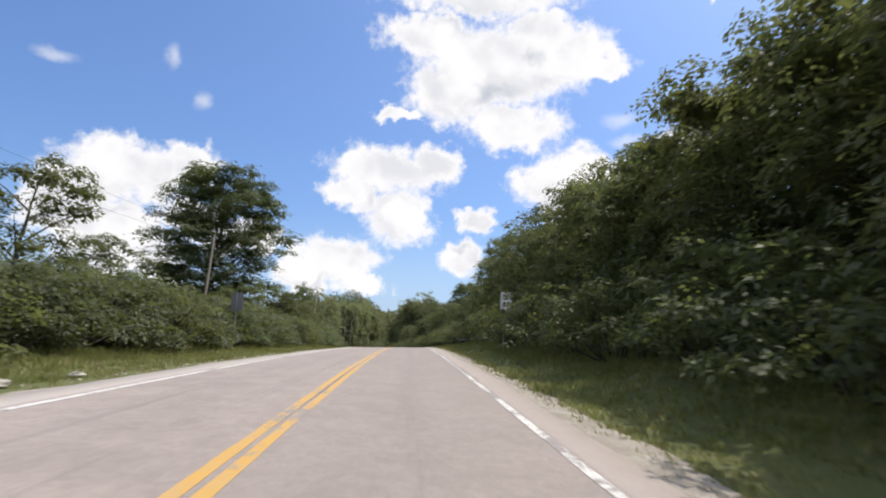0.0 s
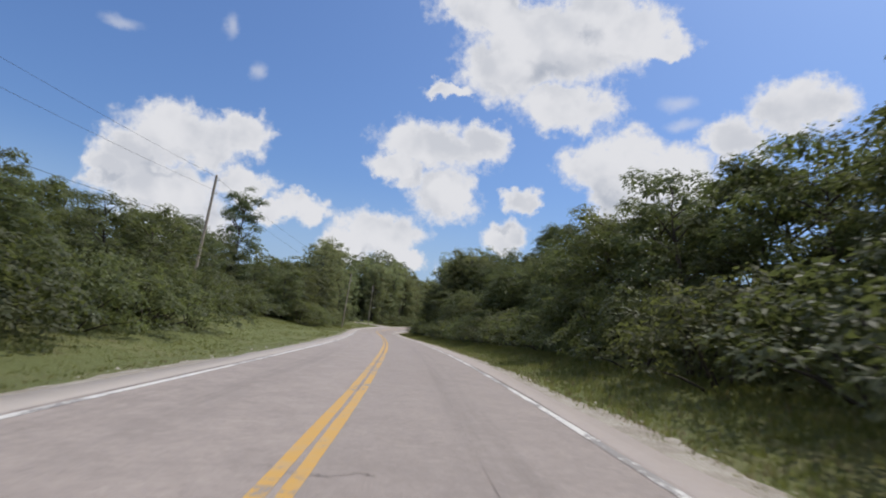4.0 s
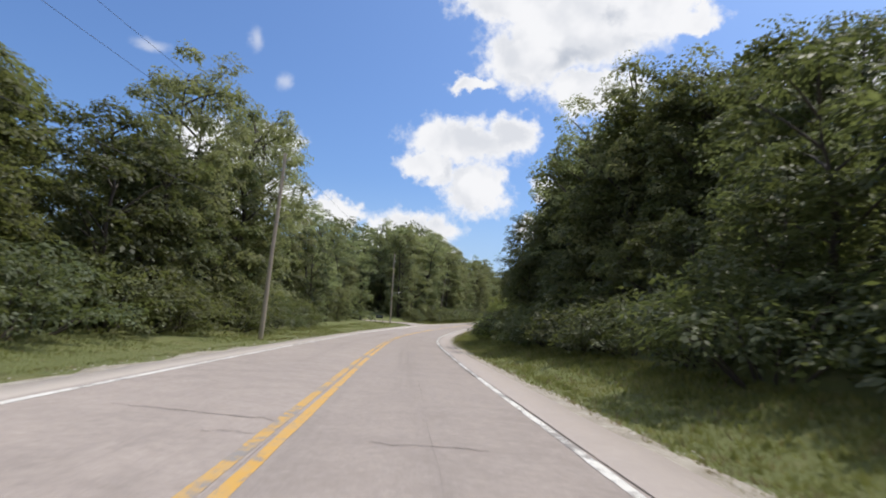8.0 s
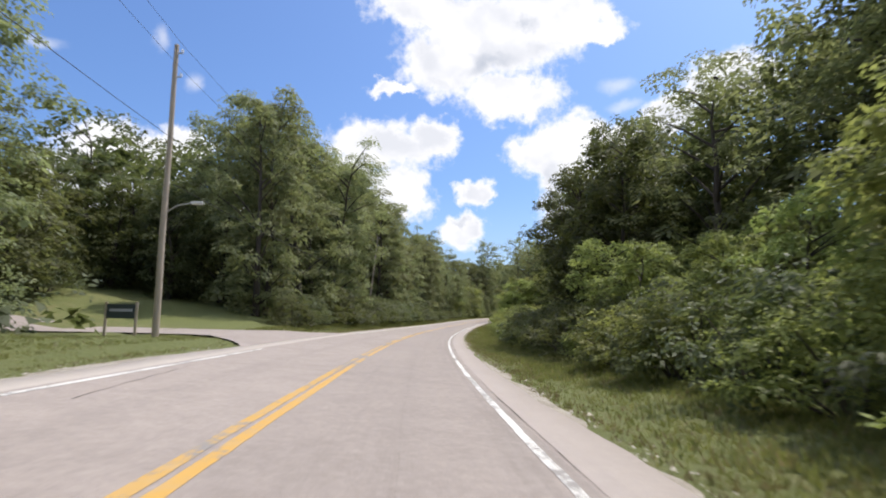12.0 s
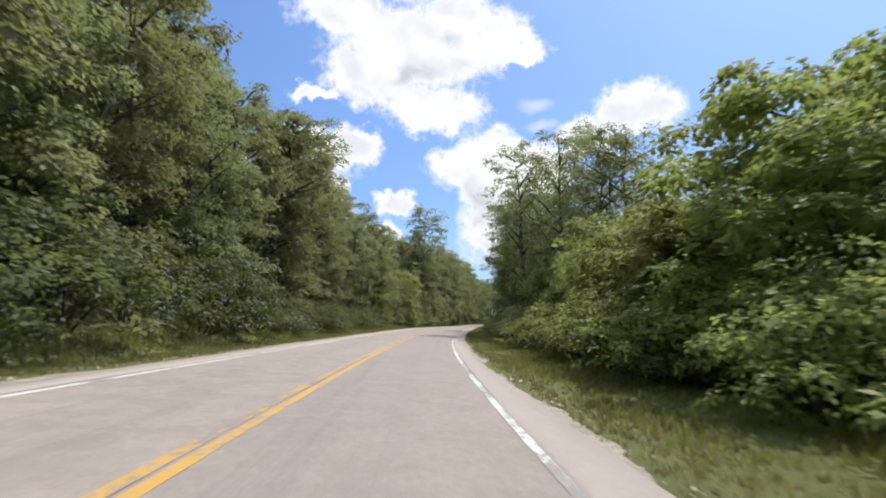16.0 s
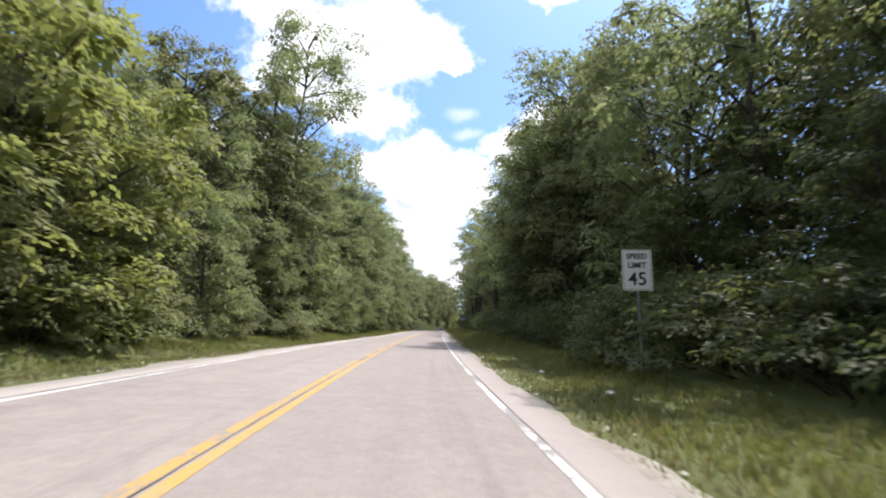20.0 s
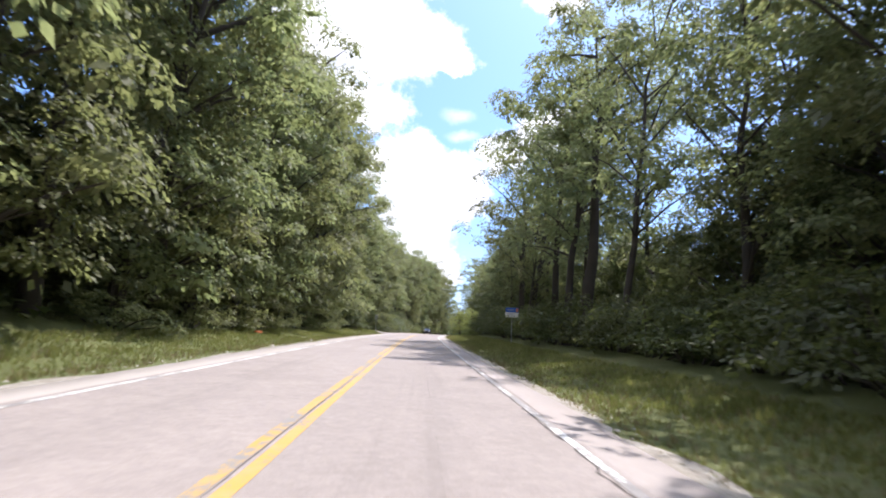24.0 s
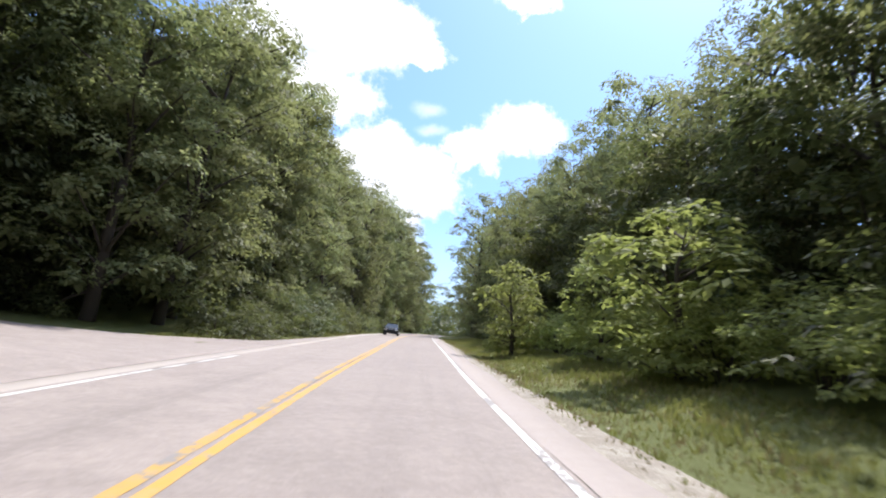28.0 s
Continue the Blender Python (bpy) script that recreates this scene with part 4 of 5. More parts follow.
plant("edge", 27, -17, 8.0, 0.5, stretch=1.1)
plant("edge", 66, -33, 10.0, 1.5, stretch=1.3)
plant("round", 177, 31, 22, 2.0, stretch=0.85)
plant("column", 150, -19.2, 14.8, 1.0, stretch=0.85)
plant("edge", 218, -11.5, 10.0, 1.0, stretch=0.8)
plant("wall", 252, -15, 14.0, 1.0, stretch=0.95)
plant("airy", 250, 19.5, 18.0, 2.0, stretch=1.2)
plant("airy", 262, 18.0, 16.5, 2.6, stretch=1.1)
plant("airy", 276, 18, 17.0, 2.0, stretch=1.0)
plant("broad", 457, -11.5, 29.0, 1.0, stretch=0.95)
for s, d, h in ((400, -8.8, 4.6), (403, -10.0, 5.4), (421, -9.6, 10.0), (426, -10.5, 9.0)):
    plant("lightree", s, d, h, stretch=1.2)
for s, d, h in ((184, 15, 15), (190, 14.6, 17.5), (197, 14.2, 16.5)):
    plant("open", s, d, h, stretch=0.95)
plant("sycamore", 379, 10.8, 21, math.radians(20))
for s, d, h in ((375.5, 14.0, 11), (388.5, 12.8, 17), (386, 15.5, 17)):
    plant("fresh", s, d, h, stretch=0.85)
plant("spruce", 253.5, -24, 14.6, 0.3)
for s, d, h in ((419, 20, 14), (424, 18.5, 15), (430, 18, 15)):
    plant("dense", s, d, h)
plant("sapling", 598, 6.8, 4.8, 0.4)
plant("sapling", 583, 8.6, 4.4, 1.4, stretch=1.3)
plant("sapling", 590, 8.8, 4.2, 2.4)
plant("sapling", 604, 7.8, 4.0, 3.4)
plant("airy", 370, 13.0, 20, 0.7, stretch=0.9)
plant("airy", 360, 17, 17, 2.5, stretch=1.1)
plant("tall", 407, 12.0, 22, 0.5, stretch=1.1)
plant("open", 387, 13.5, 20, 1.5)
plant("tall", 449, 11.6, 22, 2.5)
plant("tall", 527, 10.8, 22, 0.9, stretch=1.05)
plant("tall", 534, 11.6, 25, 3.4)
plant("wall", 405, 11.6, 21, 0.8, stretch=0.95)
# Dark-leaved backing added in place of the shade inside the right-hand woods.
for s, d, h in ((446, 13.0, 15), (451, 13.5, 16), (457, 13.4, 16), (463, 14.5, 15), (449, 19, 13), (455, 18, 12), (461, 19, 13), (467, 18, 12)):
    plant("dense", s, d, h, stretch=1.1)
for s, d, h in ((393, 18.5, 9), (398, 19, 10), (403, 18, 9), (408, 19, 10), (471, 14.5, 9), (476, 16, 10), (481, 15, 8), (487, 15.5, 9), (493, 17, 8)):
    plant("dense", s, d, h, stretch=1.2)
plant("tall", 547, 11.2, 25, 1.9, stretch=1.1)
plant("open", 554, 13.5, 23, 2.9)
for s, d, h in ((501, 14.8, 21), (506, 14.4, 19), (512, 14.0, 18), (497, 16.5, 20)):
    plant("open", s, d, h, stretch=0.95)
for s, d, h in ((498, 18, 10), (503, 17.5, 11), (509, 18, 10), (515, 17, 11)):
    plant("dense", s, d, h, stretch=1.1)
plant("open", 509, 16.5, 19, 1.3)
plant("open", 515, 18, 18, 2.3)
for s, d, h in ((186, -12.0, 14.0), (192, -12.4, 15.5), (198, -11.8, 15.5), (203, -13.0, 17.5), (208, -14.0, 17.0), (214, -14.0, 12.5), (221, -12.5, 14.0), (247, -15.5, 14.5)):
    plant("wall", s, d, h, stretch=0.95)
for s, d, h in ((203, 13.6, 14.5), (208, 15.0, 17), (213, 17.5, 16)):
    plant("dense", s, d, h, stretch=0.95)
for s, d, h, turn in ((524.5, 11.2, 22, 0.6), (495, 11.8, 21, 0.2)):
    plant("sycamore", s, d, h, turn)
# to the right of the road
# Dark shrubs bring this stretch's shade in by leaf colour.
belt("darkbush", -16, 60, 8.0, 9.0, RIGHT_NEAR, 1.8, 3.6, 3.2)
belt("edge", -30, 30, 10.8, 12.2, RIGHT_NEAR, 8.0, 9.6, 3.4, 0.95)
belt("edge", 30, 62, 10.4, 12.0, RIGHT_NEAR, 8.4, 10.4, 3.6, 0.9)
belt("dense", -30, 58, 14.5, 17, RIGHT_MID, 6, 10.5, 4.4, 1.0)
belt("bush", 60, 150, 8.2, 9.6, RIGHT_NEAR, 2.0, 3.6, 2.9)
belt("darkbush", 152, 196, 8.8, 10.2, RIGHT_NEAR, 2.0, 3.4, 2.8)
belt("bush", 196, 214, 8.6, 10, RIGHT_NEAR, 2.0, 3.4, 2.8)
belt("edge", 62, 124, 10.5, 12.5, RIGHT_NEAR, 4, 7.5, 3.6, 1.1)
belt("dense", 122, 137, 11, 13, RIGHT_NEAR, 6.0, 7.5, 2.8, 1.4)
belt("edge", 137, 152, 10.5, 12.5, RIGHT_NEAR, 3, 5.0, 3.6, 1.1)
belt("edge", 60, 118, 14, 17, RIGHT_MID, 5, 9, 4.0, 1.2)
belt("edge", 118, 152, 14, 17, RIGHT_MID, 4, 6.0, 4.0, 1.2)
belt("edge", 150, 174, 10.5, 12, RIGHT_NEAR, 4.5, 7, 3.2, 1.1)
belt("edge", 172, 196, 11.4, 12.8, RIGHT_NEAR, 4, 6, 3.6, 1.1)
belt("dense", 196, 212, 11, 12.5, RIGHT_NEAR, 4.5, 7, 3.4, 1.1)
belt("dense", 197, 216, 12.8, 14.2, RIGHT_MID, 8, 12, 4.0)
belt("dense", 172, 212, 16, 18, RIGHT_MID, 12, 18, 4.0)
belt("dense", 150, 213, 20, 24, RIGHT_FAR, 10, 19, 6)
belt("light", 207, 260, 8.8, 9.8, RIGHT_NEAR, 1.5, 3.4, 4.2, 1.0, (0.17, 0.46))
belt("bush", 209, 260, 9.0, 10.4, RIGHT_NEAR, 1.8, 3.4, 5.0)
belt("lightree", 213, 262, 10.4, 12.8, RIGHT_NEAR, 4.0, 6.0, 3.0, 1.0, (0.4, 0.85))
belt("airy", 224, 256, 20, 22.5, RIGHT_FAR, 12, 19, 6.0, 1.1)
belt("edge", 222, 290, 23, 27, RIGHT_FAR, 10, 18, 4.8)
plant("airy", 233, 22, 25, 1.0)
belt("lightree", 218, 290, 14.5, 17.5, RIGHT_MID, 4.5, 6.4, 3.6, 1.1, (0.4, 0.85))
belt("light", 284, 334, 8.8, 10.5, RIGHT_NEAR, 1.5, 3.6, 4.0, 1.0, (0.17, 0.46))
belt("light", 284, 334, 9.4, 11, RIGHT_NEAR, 2.2, 3.6, 4.0)
belt("light", 284, 334, 14, 18, RIGHT_NEAR, 3.2, 4.4, 3.4, 1.2)
belt("light", 284, 334, 11, 14, RIGHT_NEAR, 1.5, 4.8, 3.6, 1.0, (0.17, 0.46))
belt("edge", 288, 310, 21, 24, RIGHT_FAR, 12, 18, 4.6)
belt("bush", 261, 285, 9.2, 10.2, RIGHT_NEAR, 2.2, 3.4, 2.8)
for s, d, h in ((266, 13.4, 13), (271, 12.8, 12), (276, 13.6, 12), (273, 16, 16), (280, 18, 15)):
    plant("dense", s, d, h, stretch=0.95)
plant("dense", 299, 20, 14, 0.4, stretch=0.9)
plant("open", 303, 18.5, 15, 1.4, stretch=0.95)
plant("dense", 308, 19.5, 15, 2.4, stretch=0.9)
plant("airy", 293, 18.5, 16, 0.4)
plant("airy", 301, 18, 18.5, 1.4)
plant("airy", 307, 19, 19, 2.4)
plant("tall", 304, 19.5, 19, 3.4)
belt("lightree", 320, 350, 17, 22, RIGHT_FAR, 8, 12, 4.2, 1.2, (0.6, 0.8))
belt("lightree", 334, 362, 10.8, 13, RIGHT_NEAR, 4.5, 7.0, 3.0, 1.0, (0.4, 0.85))
belt("bush", 330, 362, 8.9, 10, RIGHT_NEAR, 1.6, 3.4, 3.4, 1.0, (0.17, 0.4))
for s, d, h in ((328.5, 11.2, 6.0), (331, 11.4, 8.0), (334, 12.4, 8.6), (337.5, 11.2, 6.0), (341, 12.2, 6.6)):
    plant("lightree", s, d, h, stretch=1.25)
belt("edge", 332, 360, 11, 13.5, RIGHT_NEAR, 4.0, 7.0, 6.0)
belt("light", 330, 362, 8.8, 9.8, RIGHT_NEAR, 1.5, 3.6, 3.0, 1.0, (0.17, 0.46))
belt("bush", 362, 395, 8.8, 10, RIGHT_NEAR, 2.2, 3.6, 3.2)
belt("bush", 395, 426, 9.6, 11, RIGHT_NEAR, 2.2, 3.8, 3.2)
belt("darkbush", 426, 442, 9.6, 11, RIGHT_NEAR, 2.2, 3.8, 3.0)
belt("edge", 362, 400, 11.5, 13.5, RIGHT_NEAR, 4.5, 6.5, 3.8)
belt("edge", 400, 420, 11.5, 13.5, RIGHT_NEAR, 5, 7, 3.8)
belt("tall", 350, 400, 14.5, 18, RIGHT_MID, 12, 22, 11)
belt("edge", 356, 436, 16, 20, RIGHT_MID, 6, 9, 4.5)
belt("tall", 400, 440, 14, 17, RIGHT_MID, 14, 20, 6)
belt("edge", 418, 440, 12, 14, RIGHT_NEAR, 5, 7.5, 4.0)
belt("open", 426, 474, 12.5, 15, RIGHT_NEAR, 15, 22, 4.2)
belt("open", 476, 506, 15.5, 18, RIGHT_NEAR, 15, 19, 5.0)
# Dark row added behind, its leaf colour imitating the shaded understory.
belt("dense", 478, 560, 19, 24, RIGHT_FAR, 7, 10, 4.0, 1.3)
belt("tall", 436, 480, 11.2, 13.6, RIGHT_NEAR, 17, 23, 7)
belt("tall", 502, 560, 11, 13.5, RIGHT_NEAR, 14, 24, 11, 0.9, (0.95, 1.2))
belt("tall", 502, 566, 15, 20, RIGHT_MID, 18, 27, 13, 0.9, (0.9, 1.15))
belt("edge", 500, 566, 18, 23, RIGHT_FAR, 7, 10, 8.0)
belt("edge", 436, 500, 13, 16, RIGHT_NEAR, 5, 8, 4.2)
belt("edge", 500, 640, 13.5, 17, RIGHT_NEAR, 4, 6.5, 6.5)
belt("darkbush", 440, 578, 9.8, 11.6, RIGHT_NEAR, 2.4, 4.0, 3.4)
belt("light", 574, 612, 9.0, 10.6, RIGHT_NEAR, 1.5, 3.0, 3.0, 1.0, (0.17, 0.46))
belt("bush", 606, 640, 9.6, 11.2, RIGHT_NEAR, 2.4, 3.6, 3.4)
belt("edge", 558, 640, 12, 14, RIGHT_NEAR, 6, 11, 4.0, 1.05)
belt("airy", 560, 612, 13, 16, RIGHT_MID, 12, 17, 9, 1.0)
belt("open", 566, 650, 14.5, 17, RIGHT_MID, 13, 22, 4.8, 0.95, (0.95, 1.15))
belt("open", 566, 660, 19, 24, RIGHT_FAR, 16, 22, 5.5)
belt("open", 636, 780, 9.5, 14, RIGHT_NEAR, 14, 24, 6)
belt("tall", 600, 680, 15, 19, RIGHT_MID, 17, 26, 8)
# to the left of the road
belt("bush", -16, 110, -11, -9.8, LEFT_NEAR, 1.8, 3.8, 3.0)
belt("bush", -20, 58, -15.5, -12, LEFT_MID, 3.0, 4.2, 2.8, 1.2)
belt("edge", 58, 112, -15.5, -12, LEFT_MID, 3.6, 6.2, 3.8, 1.2)
belt("bush", 104, 156, -17, -14, LEFT_MID, 2.4, 4.2, 3.4)
belt("edge", 104, 160, -22, -18, LEFT_FAR, 5, 9.0, 3.8, 1.15)
belt("bush", 152, 215, -11, -9, LEFT_NEAR, 2.2, 3.8, 3.4)
belt("edge", 150, 198, -14.5, -12, LEFT_MID, 6, 12.5, 3.6)
belt("edge", 198, 216, -15.5, -13, LEFT_MID, 6, 9.0, 3.6)
belt("edge", 156, 222, -20, -16, LEFT_FAR, 7, 12.5, 4.4, 1.1)
belt("wall", 216, 250, -13.5, -12, LEFT_NEAR, 3.2, 5.0, 3.6, 1.2)
belt("wall", 215, 256, -18, -14.5, LEFT_MID, 6.5, 12, 3.8, 1.05)
belt("edge", 220, 258, -24, -20, LEFT_FAR, 8, 13, 4.6, 1.1)
belt("edge", 256, 296, -34, -28, LEFT_DEEP, 7, 11, 3.4, 1.2)
belt("bush", 258, 290, -30, -27.5, LEFT_DEEP, 2.2, 3.6, 2.8)
belt("edge", 281, 288, -24, -13, LEFT_MID, 7, 11, 2.4)
belt("wall", 274, 333, -13, -11, LEFT_NEAR, 19, 23, 4.0, 0.9)
belt("bush", 273, 288, -9.6, -8.2, LEFT_NEAR, 2.2, 3.4, 3.0)
belt("wall", 333, 400, -13, -10.5, LEFT_NEAR, 10, 17, 4.2, 1.0, (0.9, 1.15))
belt("wall", 283, 330, -18, -15.5, LEFT_MID, 20, 24, 4.0, 0.95)
belt("wall", 286, 440, -21, -16, LEFT_FAR, 14, 21, 5, 1.0, (1.0, 1.25))
belt("bush", 287, 352, -9.4, -8, LEFT_NEAR, 2.4, 4.5, 3.4)
belt("freshbush", 396, 440, -10, -8.6, LEFT_NEAR, 1.6, 3.0, 3.6)
belt("darkbush", 352, 396, -8.8, -7.6, LEFT_NEAR, 1.6, 3.0, 3.6)
belt("wall", 398, 442, -14.5, -11.5, LEFT_MID, 9, 14, 4.2)
belt("fresh", 400, 492, -10.6, -9.0, LEFT_NEAR, 5, 8, 4.0)
belt("wall", 440, 488, -14.4, -12.2, LEFT_NEAR, 14, 20, 4.8, 0.95)
belt("frond", 486, 578, -12.6, -10.8, LEFT_NEAR, 16, 25, 4.6, 0.9, (0.95, 1.2))
# Dark-leaved row added to imitate the shaded hollow under the boughs.
belt("dense", 488, 578, -17, -15, LEFT_NEAR, 6, 9, 3.6, 1.2)
belt("wall", 440, 580, -20, -16, LEFT_FAR, 15, 22, 6)
belt("freshbush", 440, 488, -11, -9.2, LEFT_NEAR, 2.0, 3.8, 3.6)
belt("darkbush", 488, 578, -14.2, -13, LEFT_NEAR, 1.6, 2.6, 3.0)
belt("freshbush", 508, 578, -11.2, -10, LEFT_NEAR, 1.8, 3.0, 5.6)
belt("bush", 566, 578, -9.5, -8.4, LEFT_NEAR, 1.8, 2.8, 3.0)
belt("dense", 574, 650, -26, -20, LEFT_FAR, 18, 25, 3.6, 0.9)
belt("darkbush", 598, 614, -8.6, -7.4, LEFT_FAR, 1.6, 2.8, 2.4)
belt("frond", 595, 612, -15, -11, LEFT_FAR, 17, 23, 3.2, 0.9)
belt("dense", 593, 600, -24, -14, LEFT_FAR, 8, 12, 1.6, 1.1)
belt("wall", 580, 640, -36, -30, LEFT_DEEP, 20, 26, 5)
belt("dense", 576, 596, -26, -23, LEFT_FAR, 7, 11, 2.6, 1.2)
belt("wall", 609, 760, -12.5, -9.8, LEFT_NEAR, 19, 26, 4.8, 0.85)
belt("wall", 609, 700, -19, -15, LEFT_MID, 20, 28, 5.5, 0.9)
belt("bush", 608, 690, -9, -8, LEFT_NEAR, 2, 4, 3.6)
# deeper woodland
for q in range(16):
    plant("wall", 852 + 7 * (q % 3), -30 + 4 * q, float(rng.uniform(15, 21)))
    plant("edge", 848, -30 + 4 * q, float(rng.uniform(5, 8)))
belt("back", -20, 112, -42, -27, LEFT_DEEP, 4, 6, 8, 0.9)
belt("back", 112, 260, -42, -27, LEFT_DEEP, 6, 11, 8, 0.9)
belt("back", 286, 400, -42, -24, LEFT_DEEP, 16, 21, 6, 0.9)
belt("back", 400, 582, -45, -26, LEFT_DEEP, 9, 17, 8, 0.9)
belt("back", 650, 780, -45, -22, LEFT_DEEP, 12, 18, 9)
belt("back", -20, 372, 27, 42, RIGHT_DEEP, 6, 10, 9)
belt("back", 372, 560, 29, 44, RIGHT_DEEP, 8, 12, 14)
belt("back", 560, 780, 25, 40, RIGHT_DEEP, 11, 17, 7)


def build_woods(name, bands, leaf, mat, label, seed):
    """Uncounted foliage in bands of (s0, s1, d0, d1, low, high, clumps, leaves per clump): one mesh."""
    r = np.random.default_rng(seed)
    pieces = []
    for s0, s1, d0, d1, low, high, n, per in bands:
        base = land(r.uniform(s0, s1, n), r.uniform(d0, d1, n))
        base[:, 2] += low + (high - low) * r.uniform(0, 1, n) ** 1.3
        radius = r.uniform(0.8, 1.5, n) * (0.5 + 0.1 * (high - low))
        pieces.append(leaves(r, base, radius, np.full(n, per), leaf, leaf * 0.7, 0.15, inner=0.15, corners=3, big=1.7))
    tagged(new(name, mesh_from(name, *merge(pieces), mat)), label, "undergrowth", "", "stuff")


build_woods("undergrowth", [(-25, 60, 9.5, 14, 0, 2.5, 260, 26), (60, 152, 11, 17, 0, 2.5, 300, 24), (152, 215, 10.5, 17, 0, 4, 300, 26),
                            (215, 345, 10, 18, 0, 2.6, 380, 24), (345, 560, 11.5, 18, 0, 3.0, 620, 24), (560, 640, 11.5, 20, 0, 4.0, 300, 24),
                            (-25, 100, -16, -11, 0, 3, 360, 24), (100, 160, -22, -17, 0, 3, 180, 24), (150, 255, -18, -11.5, 0, 4, 460, 24),
                            (287, 400, -20, -9.5, 0, 6, 620, 24), (400, 576, -18, -10.5, 0, 5, 760, 24), (606, 700, -16, -9.5, 0, 5, 300, 24)],
            0.34, M_LEAF_DARK, "tangled dark green undergrowth beneath the trees", 11)
build_woods("thicket", [(-25, 60, 13, 24, 0, 4, 260, 26), (60, 150, 13, 24, 0, 3, 260, 24), (150, 222, 13, 24, 0, 5, 260, 26), (286, 372, 15, 26, 0, 4, 220, 24),
                        (372, 520, 14, 28, 0, 2.4, 330, 24), (520, 562, 14, 28, 0, 2.4, 110, 24), (562, 680, 13, 28, 0, 6.0, 620, 28), (-25, 110, -24, -14, 0, 2.5, 300, 24), (110, 255, -28, -17, 0, 4.5, 420, 24),
                        (286, 440, -24, -12, 0, 5, 500, 26), (440, 582, -24, -12.5, 0, 6, 620, 28), (574, 660, -34, -21.5, 0, 6, 420, 28), (610, 700, -24, -12, 0, 6, 320, 26)],
            0.6, M_LEAF_DARK, "dense dark green thicket under the forest edge", 13)
build_woods("far_woods", [(-30, 372, 24, 60, 0, 6, 700, 22), (372, 560, 24, 60, 0, 2.5, 260, 22), (560, 780, 22, 60, 0, 14, 700, 22), (-30, 258, -60, -26, 0, 8, 500, 22),
                          (284, 582, -60, -24, 0, 14, 1000, 22), (604, 780, -60, -20, 0, 15, 600, 22), (760, 840, -30, 30, 0, 14, 500, 22), (560, 610, -75, -50, 0, 14, 160, 22), (235, 300, -80, -52, 0, 10, 180, 22)],
            1.3, M_LEAF_DARK, "deep green woods filling the land behind the roadside trees", 12)


# ---------------- grass and stones along the verges ----------------
def build_grass():
    r = np.random.default_rng(5)
    n = 250000
    side = np.where(r.uniform(0, 1, n) < 0.55, 1, -1)
    s = r.uniform(-8, 640, n)
    reach = np.interp(s, [0, 60, 110, 150, 200, 250, 290, 400, 500, 580, 640], [4.5, 8, 10, 9, 4.5, 6, 4, 3.5, 5, 5, 4])
    out = np.where(side > 0, 4.2 * r.uniform(0, 1, n) ** 0.8, reach * r.uniform(0, 1, n) ** 0.8)
    d = side * (np.where(side > 0, edge(s, 1), edge(s, -1)) + 0.16 + out)
    open_way = (side < 0) & (((np.abs(s - 262 + 0.1 * (d + 4.2)) < 3.9 + 6.5 * np.exp((d + 4.2) / 2.6))) | ((s - 586.5 > -3.5 - 10 * np.exp((d + 4.2) / 2.4)) & (s - 586.5 < 3.5 + 21 * np.exp((d + 4.2) / 2.4))))
    s, d, out = s[~open_way], d[~open_way], out[~open_way]
    n = len(s)
    base = land(s, d) - [0, 0, 0.04]
    patch = np.array([noise.noise(Vector((a * 0.25, b * 0.6, 0))) for a, b in zip(s, d)])
    high = r.uniform(0.07, 0.2, n) * (1 + 0.8 * np.clip(patch, 0, 1)) * np.interp(out, [0, 0.6, 2.5, 6], [0.45, 0.75, 1.0, 1.1]) * np.where((d < 0) & (s > 85) & (s < 260), 0.5, 1.0)
    straw = r.uniform(0, 1, n) < np.interp(out, [0, 0.5, 1.3, 3.0], [0.8, 0.5, 0.2, 0.06]) * np.interp(s, [0, 180, 240, 640], [0.5, 0.45, 1.0, 1.0])
    pieces, dry = [], []
    for k in range(3):
        a = r.uniform(0, 6.283, n)
        p = base + np.stack([r.normal(0, 0.05, n), r.normal(0, 0.05, n), 0 * a], -1)
        wide = np.stack([np.cos(a), np.sin(a), 0 * a], -1) * (0.012 + 0.05 * high)[:, None]
        tip = p + np.stack([r.normal(0, 0.35, n) * high, r.normal(0, 0.35, n) * high, high], -1)
        blade = np.stack([p - wide, p + wide, tip], 1)
        for rows, those in ((pieces, ~straw), (dry, straw)):
            rows.append((blade[those].reshape(-1, 3), np.arange(3 * those.sum()).reshape(-1, 3)))
    tagged(new("dry_grass", mesh_from("dry_grass", *merge(dry), M_STRAW)), "short straw-coloured grass along the asphalt's edge", "grass", "", "stuff")
    tagged(new("grass", mesh_from("grass", *merge(pieces), M_GRASS)), "mown green and straw-tipped verge grass", "grass", "", "stuff")


build_grass()


